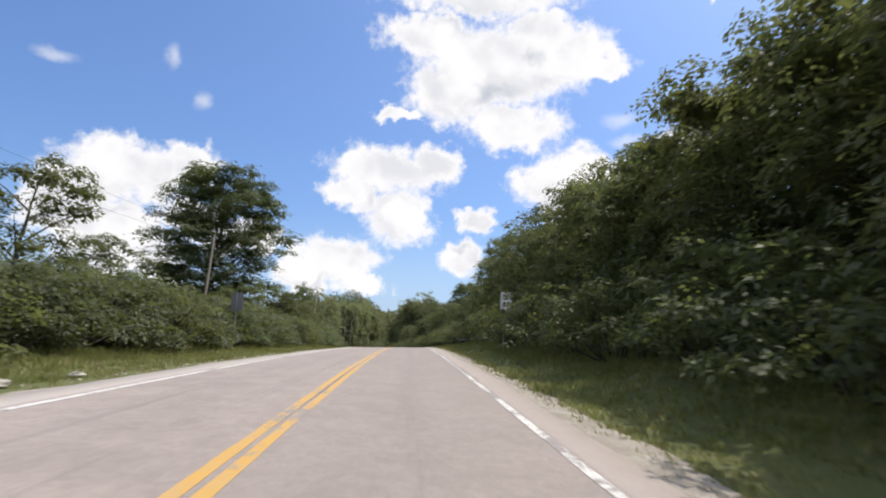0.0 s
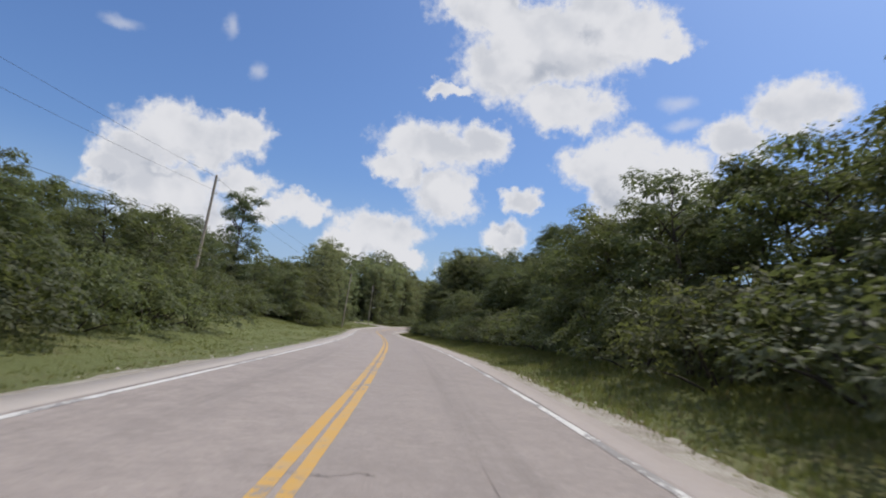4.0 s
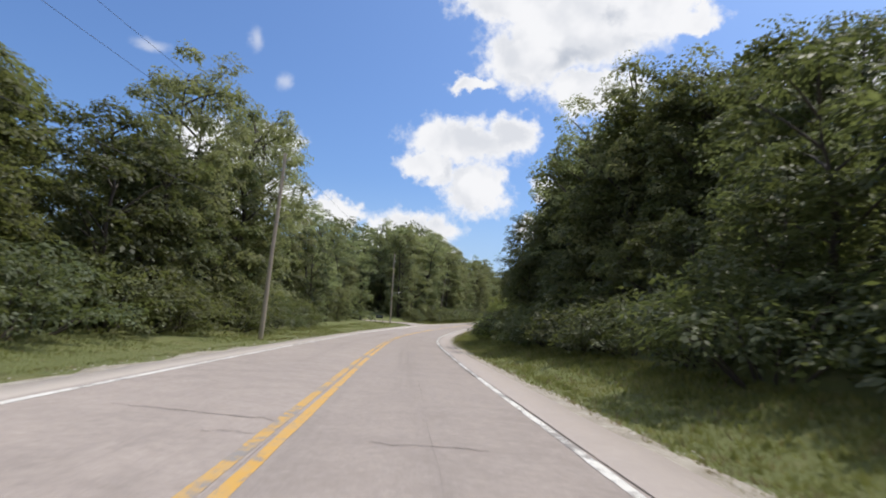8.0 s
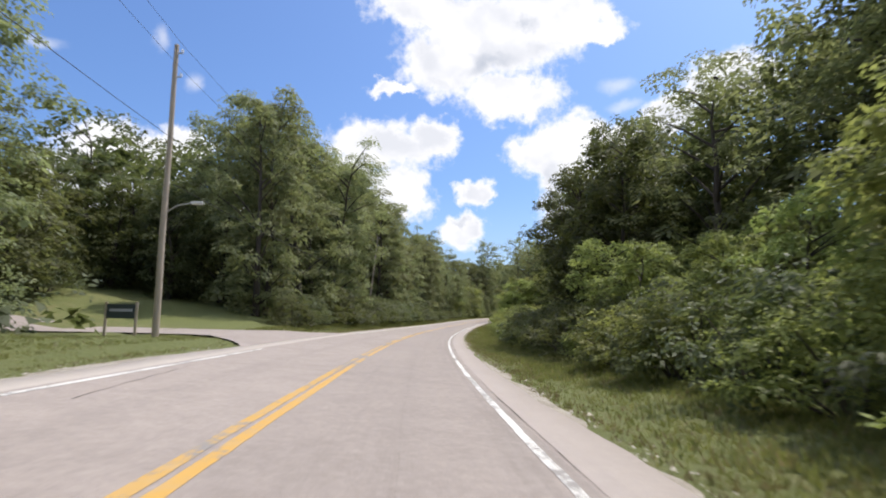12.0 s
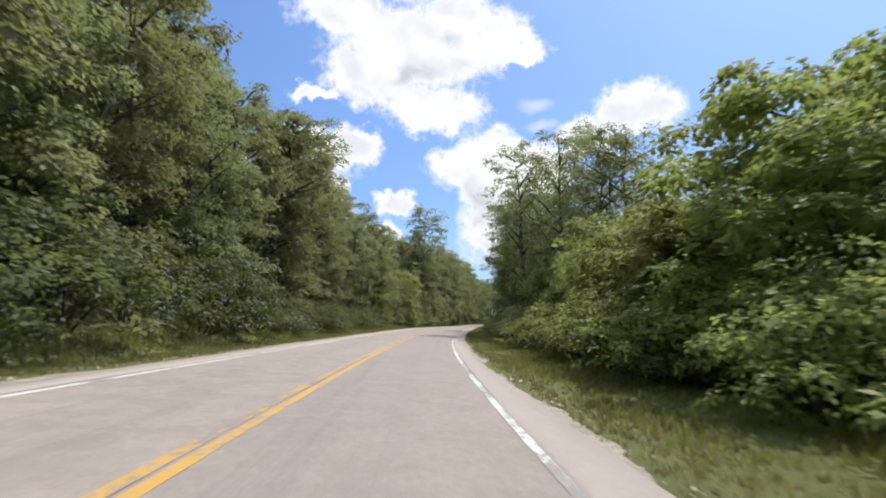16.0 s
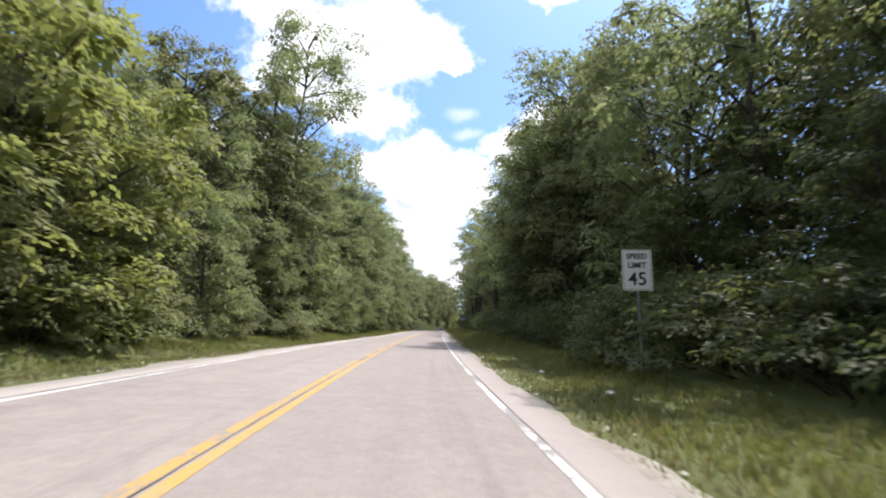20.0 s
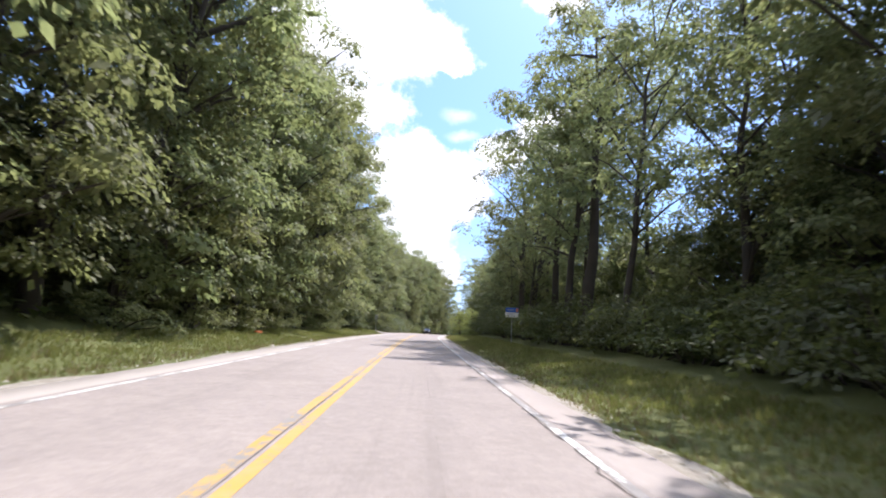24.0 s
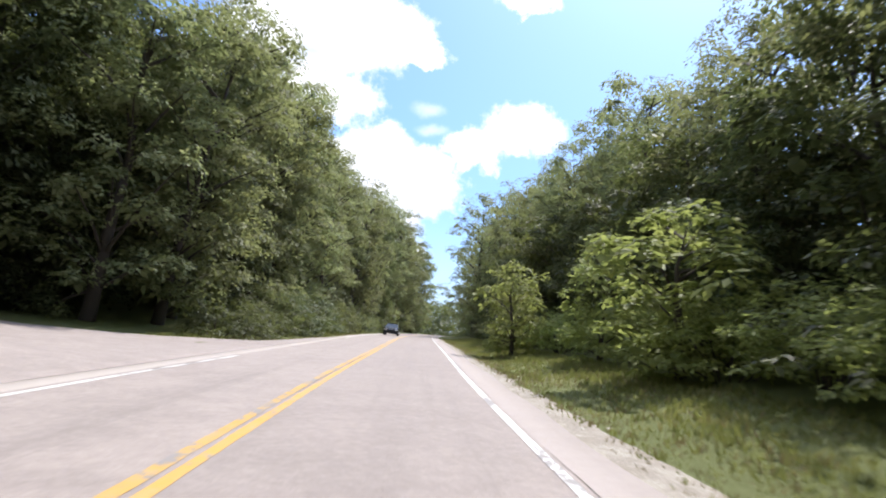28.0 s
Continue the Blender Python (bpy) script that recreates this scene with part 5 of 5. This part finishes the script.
def build_stones():
    r = np.random.default_rng(6)
    n = 9000
    side = np.where(r.uniform(0, 1, n) < 0.6, 1, -1)
    s = r.uniform(-5, 630, n)
    d = side * (np.where(side > 0, edge(s, 1), edge(s, -1)) + 0.1 + np.abs(r.normal(0, 0.28, n)))
    at = land(s, d)
    size = np.exp(r.normal(-4.0, 0.5, n))
    form = np.array([(1, 0, 0), (-0.5, 0.87, 0), (-0.5, -0.87, 0), (0.1, 0, 0.75)])
    a = r.uniform(0, 6.283, n)
    x = form[None, :, 0] * np.cos(a)[:, None] - form[None, :, 1] * np.sin(a)[:, None]
    y = form[None, :, 0] * np.sin(a)[:, None] + form[None, :, 1] * np.cos(a)[:, None]
    verts = at[:, None, :] + np.stack([x, y, np.repeat(form[None, :, 2], n, 0)], -1) * (size[:, None, None] * r.uniform(0.7, 1.3, (n, 4, 1)))
    i = np.arange(n)[:, None] * 4
    faces = np.concatenate([i + np.array([[0, 1, 3]]), i + np.array([[1, 2, 3]]), i + np.array([[2, 0, 3]])])
    tagged(new("gravel", mesh_from("gravel", verts.reshape(-1, 3), faces, M_STONE)), "loose pale stones along the asphalt's edge", "gravel", "", "stuff")


build_stones()


# ---------------- poles and cables ----------------
def utility_pole(s, d, height, label, lean=(0.0, 0.0), lamp=None):
    ob = new("utility_pole")
    ob.empty_display_size = 0.3
    ob.matrix_basis = Matrix.Translation(spot(s, d, -0.3)) @ Matrix.Rotation(radians(heading(s)), 4, "Z") @ Matrix.Rotation(lean[0], 4, "Y") @ Matrix.Rotation(lean[1], 4, "X")
    zs = np.linspace(0, height + 0.3, 7)
    part("shaft", mesh_from("shaft", *tube([(0.01 * math.sin(z), 0.012 * math.cos(z * 0.7), z) for z in zs], np.linspace(0.14, 0.09, 7), 12), M_POLE, True), None, ob)
    part("cap", cone_bm(0.1, 0.04, 0.06, (0, 0, height + 0.29)), M_POLE, ob)
    for z, x in ((height - 0.05, 0.14), (height - 1.1, 0.16)):
        bracket = part("bracket", box_bm(0.22, 0.05, 0.05, (0.17, 0, z)), M_STEEL, ob)
        insulator = cone_bm(0.05, 0.035, 0.14, (0.26, 0, z + 0.02))
        part("insulator", insulator, M_SIGN_WHITE, bracket, "pale ceramic insulator")
    if lamp:
        arm = part("lamp_arm", mesh_from("lamp_arm", *tube([(0.1, 0, lamp - 0.25), (0.5, 0, lamp), (1.1, 0, lamp + 0.12)], [0.03, 0.03, 0.028], 8), M_STEEL, True), None, ob, "short steel lamp arm")
        part("lamp_head", box_bm(0.5, 0.2, 0.12, (1.3, 0, lamp + 0.12), 0.04), M_SIGN_WHITE, arm, "pale street lamp head")
    return tagged(ob, label, "utility pole", "utility poles")


POLES = [(-14, -24, 10.5), (57, -18.8, 10.0), (122, -14.7, 10.2), (188, -6.4, 10.4), (255, -8.6, 12.2), (318, -11.5, 12.0), (372, -14.0, 13.0)]
utility_pole(-14, -24, 10.5, "weathered wooden utility pole among shrubs")
utility_pole(57, -18.8, 10.0, "slim weathered utility pole rising from the thicket", (0.03, 0.0))
utility_pole(122, -14.7, 10.2, "slim weathered utility pole beside the field", (0.05, 0.0))
utility_pole(188, -6.65, 10.4, "tall pale utility pole at the grass edge", (0.045, 0.0))
utility_pole(255, -8.6, 12.2, "wooden utility pole with a small street lamp", (0.0, 0.0), 5.6)
utility_pole(318, -11.5, 12.0, "weathered utility pole half hidden by vines", (0.1, 0.0))
utility_pole(372, -14.0, 13.0, "utility pole almost buried in foliage")
utility_pole(400.5, 14.6, 11.5, "leaning utility pole among dark trees", (-0.12, 0.0))


utility_pole(402.4, 15.6, 8.6, "thin weathered pole propped beside a leaning one", (-0.1, 0.0))


def build_cable(a, b, drop, sag, radius):
    p, q = spot(a[0], a[1], a[2] - drop), spot(b[0], b[1], b[2] - drop)
    side = Vector((0.26, 0, 0))
    line = []
    for k in range(13):
        t = k / 12
        line.append(tuple(p.lerp(q, t) + side - Vector((0, 0, 4 * sag * t * (1 - t)))))
    tagged(new("overhead_cable", mesh_from("overhead_cable", *tube(line, [radius] * 13, 5), M_WIRE)), "thin dark overhead cable strung between utility poles", "cable", "overhead cables")


for a, c in zip(POLES[:-1], POLES[1:]):
    build_cable(a, c, 0.0, 0.7, 0.008)
    build_cable(a, c, 1.05, 0.8, 0.008)
    build_cable(a, c, a[2] - 6.2, 0.7, 0.012)


for drop in (0.4, 2.6):
    build_cable((400.5, 13.2, 11.5), (452, 19.0, 11.0), drop, 0.5, 0.012)


# ---------------- signs ----------------
def words(text, size, m, parent):
    """A line of lettering as a mesh part, centred."""
    font = bpy.data.curves.new("lettering", "FONT")
    font.body, font.size, font.align_x, font.align_y, font.extrude, font.offset = text, size, "CENTER", "CENTER", 0.002, 0.006
    holder = bpy.data.objects.new("lettering", font)
    scene.collection.objects.link(holder)
    me = bpy.data.meshes.new_from_object(holder)
    bpy.data.objects.remove(holder)
    me.materials.clear()
    me.materials.append(M_BLACK)
    return part("lettering", me, None, parent, "black sign lettering", m)


def plate_bm(w, h, t, r=0.05, at=(0, 0, 0)):
    """An upright plate in the xz plane with rounded corners."""
    bm = bmesh.new()
    ring = []
    for cx, cz, a0 in ((w / 2 - r, h / 2 - r, 0), (-w / 2 + r, h / 2 - r, 90), (-w / 2 + r, -h / 2 + r, 180), (w / 2 - r, -h / 2 + r, 270)):
        for k in range(5):
            a = radians(a0 + k * 22.5)
            ring.append(bm.verts.new((at[0] + cx + r * math.cos(a), at[1] - t / 2, at[2] + cz + r * math.sin(a))))
    face = bm.faces.new(ring)
    out = bmesh.ops.extrude_face_region(bm, geom=[face])
    bmesh.ops.translate(bm, vec=(0, t, 0), verts=[v for v in out["geom"] if isinstance(v, bmesh.types.BMVert)])
    bmesh.ops.recalc_face_normals(bm, faces=bm.faces)
    return bm


UPRIGHT = Matrix.Rotation(radians(90), 4, "X")


def sign_post(name, s, d, label, turn=0.0, lean=0.0):
    ob = new(name)
    ob.empty_display_size = 0.3
    ob.matrix_basis = Matrix.Translation(spot(s, d, -0.1)) @ Matrix.Rotation(radians(heading(s) + turn), 4, "Z") @ Matrix.Rotation(radians(lean), 4, "Y")
    return tagged(ob, label, "road sign", "road signs")


def u_channel(h):
    """A U-shaped steel post of height h."""
    pts = [(-0.035, 0.0), (-0.02, 0.0), (-0.014, 0.03), (0.014, 0.03), (0.02, 0.0), (0.035, 0.0), (0.022, 0.036), (-0.022, 0.036)]
    bm = bmesh.new()
    low = [bm.verts.new((x, y, 0)) for x, y in pts]
    high = [bm.verts.new((x, y, h)) for x, y in pts]
    n = len(pts)
    for k in range(n):
        bm.faces.new((low[k], low[(k + 1) % n], high[(k + 1) % n], high[k]))
    bm.faces.new(high)
    bmesh.ops.recalc_face_normals(bm, faces=bm.faces)
    return bm


def speed_sign(s, d, w, h, low, turn, lean, label):
    ob = sign_post("speed_limit_sign", s, d, label, turn, lean)
    part("post", u_channel(low + h * 0.95), M_STEEL, ob, "galvanised steel post")
    panel = part("panel", plate_bm(w, h, 0.006, 0.05 * w, (0, -0.012, low + h / 2)), M_SIGN_WHITE, ob)
    frame_bm = bmesh.new()
    for x, z, a, c in ((0, h * 0.475, w * 0.9, 0.012), (0, -h * 0.475, w * 0.9, 0.012), (w * 0.455, 0, 0.012, h * 0.92), (-w * 0.455, 0, 0.012, h * 0.92)):
        bmesh.ops.create_cube(frame_bm, size=1.0, matrix=Matrix.Translation((x, -0.017, low + h / 2 + z)) @ Matrix.Diagonal((a, 0.003, c, 1)))
    part("border", frame_bm, M_BLACK, panel, "thin black border")
    words("SPEED", w * 0.26, Matrix.Translation((0, -0.018, low + h * 0.83)) @ UPRIGHT, panel)
    words("LIMIT", w * 0.26, Matrix.Translation((0, -0.018, low + h * 0.61)) @ UPRIGHT, panel)
    words("45", w * 0.62, Matrix.Translation((0, -0.018, low + h * 0.27)) @ UPRIGHT, panel)


speed_sign(31, 6.9, 0.64, 0.96, 2.35, -6, 2, "white speed limit sign reading 45 in the shade")
speed_sign(421, 8.0, 0.82, 1.14, 2.45, -4, -2, "white speed limit sign reading 45 beside the grass")


def route_sign(s, d):
    ob = sign_post("information_sign", s, d, "blue and white information sign on a slim post", -3, -4)
    part("post", u_channel(2.6), M_STEEL, ob, "galvanised steel post")
    part("upper_panel", plate_bm(1.0, 0.36, 0.006, 0.03, (0, -0.012, 2.66)), M_SIGN_BLUE, ob, "deep blue upper panel")
    part("corner_mark", plate_bm(0.16, 0.26, 0.004, 0.03, (0.4, -0.018, 2.67)), M_SIGN_ORANGE, ob, "orange mark on the blue panel")
    part("lower_panel", plate_bm(1.04, 0.42, 0.006, 0.04, (0.0, -0.014, 2.26)), M_SIGN_WHITE, ob, "white lower panel")
    for x, z, w in ((-0.1, 2.38, 0.6), (-0.05, 2.26, 0.5), (0.02, 2.14, 0.55)):
        part("text_bar", plate_bm(w, 0.045, 0.003, 0.01, (x, -0.02, z)), M_GREYTEXT, ob, "unreadable grey line of text")
    part("text_bar", plate_bm(0.55, 0.07, 0.003, 0.01, (-0.12, -0.019, 2.67)), M_GREYTEXT, ob, "unreadable grey line of text")


route_sign(535, 8.6)


def stop_sign(s, d):
    ob = sign_post("stop_sign", s, d, "stop sign seen from its bare grey back", 140, 7)
    part("post", u_channel(2.55), M_STEEL, ob, "galvanised steel post")
    bm = bmesh.new()
    ring = [bm.verts.new((0.41 * math.cos(radians(22.5 + 45 * k)), -0.012, 2.2 + 0.41 * math.sin(radians(22.5 + 45 * k)))) for k in range(8)]
    out = bmesh.ops.extrude_face_region(bm, geom=[bm.faces.new(ring)])
    bmesh.ops.translate(bm, vec=(0, 0.006, 0), verts=[v for v in out["geom"] if isinstance(v, bmesh.types.BMVert)])
    bmesh.ops.recalc_face_normals(bm, faces=bm.faces)
    part("panel", bm, plain("grey sign back", (0.5, 0.5, 0.5), 0.5, 0.3, 0.1, 4.0, 0.1), ob, "octagonal grey sign back")


stop_sign(580, -6.6)


def sign_back(s, d, w, h, low):
    ob = sign_post("road_sign", s, d, "grey back of a road sign beside the thicket", 176, 1)
    part("post", u_channel(low + h), M_STEEL, ob, "galvanised steel post")
    part("panel", plate_bm(w, h, 0.006, 0.04, (0, -0.012, low + h / 2)), plain("dull sign back", (0.2, 0.2, 0.21), 0.5, 0.4, 0.1, 4.0, 0.1), ob, "dull grey panel back")


sign_back(35.4, -8.95, 0.72, 1.15, 2.35)


def notice_sign(s, d):
    ob = sign_post("notice_board", s, d, "low dark notice board on two posts", 10)
    for x in (-0.6, 0.6):
        part("post", box_bm(0.1, 0.1, 1.6, (x, 0, 0.7), 0.01), M_POLE, ob)
    part("panel", box_bm(1.15, 0.05, 0.6, (0, -0.03, 1.1), 0.01), plain("dark board paint", (0.03, 0.045, 0.05), 0.6), ob, "dark painted panel")
    part("text_bar", box_bm(0.9, 0.01, 0.12, (0, -0.06, 1.15)), M_GREYTEXT, ob, "unreadable pale line of text")


notice_sign(256.8, -11.0)


# ---------------- dead trees, fallen wood ----------------
def dead_tree(s, d, stem, limbs, label):
    ob = new("dead_tree")
    ob.empty_display_size = 0.3
    ob.matrix_basis = Matrix.Translation(spot(s, d, -0.3)) @ Matrix.Rotation(radians(heading(s)), 4, "Z")
    part("trunk", mesh_from("trunk", *tube(stem, np.linspace(0.24, 0.12, len(stem)), 9), M_DEAD, True), None, ob)
    for line, thick in limbs:
        part("limb", mesh_from("limb", *tube(line, np.linspace(thick, 0.02, len(line)), 6), M_DEAD, True), None, ob)
    tagged(ob, label, "dead tree", "dead trees")


dead_tree(329, 18, [(0, 0, 0), (-0.1, 0, 5), (0.1, 0, 10), (0.0, 0, 15.2)],
          [([(0, 0, 15.0), (0.7, 0.1, 16.2), (1.3, 0, 17.3), (1.45, 0, 18.6), (1.4, 0, 19.8)], 0.13), ([(0, 0, 12), (0.5, 0.2, 12.8), (0.8, 0.2, 13.9)], 0.06)],
          "bare dead tree with one crooked limb above the thicket")
dead_tree(331, 24.5, [(3.2, 0, 0), (2.2, 0, 5), (1.2, 0, 10), (0.3, 0, 14.5)],
          [([(0.3, 0, 14.4), (0, 0, 17), (-0.5, 0, 19.5)], 0.09), ([(0.3, 0, 15), (-1.0, 0, 17.2), (-2.6, 0, 19.0)], 0.07)],
          "bare leaning dead tree with forked twigs")


# ---------------- the oncoming car ----------------
def build_car(s, d):
    paint = plain("dark car paint", (0.03, 0.035, 0.045), 0.25, 0.4, 0.05, 3.0, 0.02)
    rubber = plain("black rubber", (0.015, 0.015, 0.015), 0.8)
    glass, g, bs = material("car glass")
    bs.inputs["Base Color"].default_value = (0.03, 0.035, 0.04, 1)
    bs.inputs["Roughness"].default_value = 0.05
    lamp_glass = plain("clear lamp plastic", (0.8, 0.8, 0.78), 0.15, 0, 0.05, 3.0, 0.02)
    ob = new("car")
    ob.matrix_basis = Matrix.Translation(spot(s, d, 0.0)) @ Matrix.Rotation(radians(heading(s) + 180), 4, "Z")
    # side outline from front (+y) to rear, with half-width at each station
    stations = [(2.25, 0.42, 0.62, 0.74), (2.1, 0.24, 0.78, 0.84), (1.2, 0.2, 0.96, 0.9), (0.75, 0.2, 1.0, 0.92), (-1.4, 0.2, 1.02, 0.92), (-2.05, 0.25, 1.0, 0.86), (-2.25, 0.4, 0.82, 0.76)]
    bm = bmesh.new()
    rings = []
    for y, lo, hi, w in stations:
        rings.append([bm.verts.new((x, y, z)) for x, z in ((-w, lo), (-w * 1.02, (lo + hi) / 2), (-w * 0.94, hi), (w * 0.94, hi), (w * 1.02, (lo + hi) / 2), (w, lo))])
    for p, q in zip(rings[:-1], rings[1:]):
        for k in range(6):
            bm.faces.new((p[k], p[(k + 1) % 6], q[(k + 1) % 6], q[k]))
    bm.faces.new(rings[0])
    bm.faces.new(rings[-1][::-1])
    bmesh.ops.recalc_face_normals(bm, faces=bm.faces)
    bmesh.ops.bevel(bm, geom=[e for e in bm.edges], offset=0.04, segments=2, affect="EDGES")
    part("body", bm, paint, ob, "glossy dark painted body")
    bm = bmesh.new()
    low = [bm.verts.new(v) for v in ((-0.84, 0.95, 0.98), (0.84, 0.95, 0.98), (0.82, -1.75, 1.0), (-0.82, -1.75, 1.0))]
    top = [bm.verts.new(v) for v in ((-0.62, 0.2, 1.45), (0.62, 0.2, 1.45), (0.62, -1.15, 1.46), (-0.62, -1.15, 1.46))]
    for k in range(4):
        bm.faces.new((low[k], low[(k + 1) % 4], top[(k + 1) % 4], top[k]))
    bmesh.ops.recalc_face_normals(bm, faces=bm.faces)
    part("window_glass", bm, glass, ob, "dark tinted window glass")
    part("roof", box_bm(1.26, 1.42, 0.05, (0, -0.47, 1.47), 0.02), paint, ob)
    part("grille", box_bm(0.9, 0.04, 0.2, (0, 2.26, 0.55), 0.01), rubber, ob, "black front grille")
    part("bumper", box_bm(1.6, 0.1, 0.16, (0, 2.22, 0.36), 0.03), paint, ob)
    for x in (-0.62, 0.62):
        part("headlight", box_bm(0.34, 0.06, 0.14, (x, 2.2, 0.68), 0.03), lamp_glass, ob, "clear headlight")
        part("mirror", box_bm(0.2, 0.1, 0.13, (x * 1.58, 0.7, 1.05), 0.03), paint, ob)
    for x in (-0.82, 0.82):
        for y in (1.4, -1.35):
            side = Matrix.Rotation(radians(90), 4, "Y")
            wheel = part("wheel", cone_bm(0.33, 0.33, 0.22, (x - 0.11, y, 0.33), 20, side), rubber, ob, "black rubber tyre")
            part("rim", cone_bm(0.2, 0.2, 0.24, (x - 0.12, y, 0.33), 16, side), M_STEEL, wheel, "grey wheel rim")
    tagged(ob, "dark car driving towards the viewer in the far lane", "car")


build_car(640, -1.7)


# ---------------- small things on the verges ----------------
def crumpled(name, s, d, size, mat, label, category, seed):
    r = np.random.default_rng(seed)
    bm = bmesh.new()
    bmesh.ops.create_icosphere(bm, subdivisions=2, radius=size)
    for v in bm.verts:
        v.co = v.co * r.uniform(0.6, 1.15)
        v.co.z = max(v.co.z * 0.5, -0.02)
    me = bpy.data.meshes.new(name)
    bm.to_mesh(me)
    bm.free()
    me.materials.append(mat)
    ob = new(name, me)
    ob.matrix_basis = Matrix.Translation(spot(s, d, 0.06)) @ Matrix.Rotation(r.uniform(0, 6), 4, "Z")
    tagged(ob, label, category)


crumpled("paper_litter", 418.5, 6.3, 0.12, M_SIGN_WHITE, "scrap of white litter in the grass", "litter", 1)
crumpled("paper_litter", 424, 5.9, 0.1, M_SIGN_WHITE, "scrap of white litter in the grass", "litter", 2)
# Orange heap of unidentified material.
crumpled("orange_debris", 526, -8.4, 0.3, M_SIGN_ORANGE, "small crumpled orange heap in the grass", "litter", 3)
crumpled("limestone_block", 10, -5.2, 0.22, M_STONE, "pale broken stone beside the asphalt", "stone", 4)
crumpled("limestone_block", 12, -5.0, 0.16, M_STONE, "pale broken stone beside the asphalt", "stone", 5)


def marker_flag(s, d, high):
    ob = new("marker_flag")
    ob.empty_display_size = 0.2
    ob.matrix_basis = Matrix.Translation(spot(s, d, -0.1)) @ Matrix.Rotation(radians(heading(s)), 4, "Z") @ Matrix.Rotation(0.05, 4, "Y")
    part("stick", cone_bm(0.014, 0.01, high + 0.1), M_DEAD, ob, "thin pale stick")
    bm = bmesh.new()
    grid = [[bm.verts.new((-0.02 - 0.075 * i, 0.03 * math.sin(i * 1.7 + j), high - 0.02 - 0.07 * j - 0.02 * i)) for i in range(5)] for j in range(5)]
    for j in range(4):
        for i in range(4):
            bm.faces.new((grid[j][i], grid[j][i + 1], grid[j + 1][i + 1], grid[j + 1][i]))
    part("cloth", bm, plain("faded red cloth", (0.55, 0.07, 0.05), 0.8), ob, "small crumpled faded red cloth")
    tagged(ob, "small red marker flag on a thin stick in the grass", "marker flag")


marker_flag(297.5, -7.5, 1.5)


def build_flowers():
    r = np.random.default_rng(8)
    n = 420
    s = np.concatenate([r.uniform(48, 76, 260), r.uniform(110, 150, 160)])
    d = r.uniform(6.8, 9.0, n)
    base = land(s, d)
    high = r.uniform(0.35, 0.75, n)
    pieces = []
    for k in range(4):
        a = r.uniform(0, 6.283, n)
        p = base + np.stack([r.normal(0, 0.05, n), r.normal(0, 0.05, n), high + r.normal(0, 0.03, n)], -1)
        u = np.stack([np.cos(a), np.sin(a), r.normal(0, 0.3, n)], -1) * 0.022
        w = np.stack([-np.sin(a), np.cos(a), r.normal(0, 0.3, n)], -1) * 0.022
        pieces.append((np.stack([p - u, p - w, p + u, p + w], 1).reshape(-1, 3), np.arange(4 * n).reshape(n, 4)))
    tagged(new("wildflowers", mesh_from("wildflowers", *merge(pieces), M_SIGN_WHITE)), "small white wildflowers above the verge grass", "wildflowers", "", "stuff")


build_flowers()
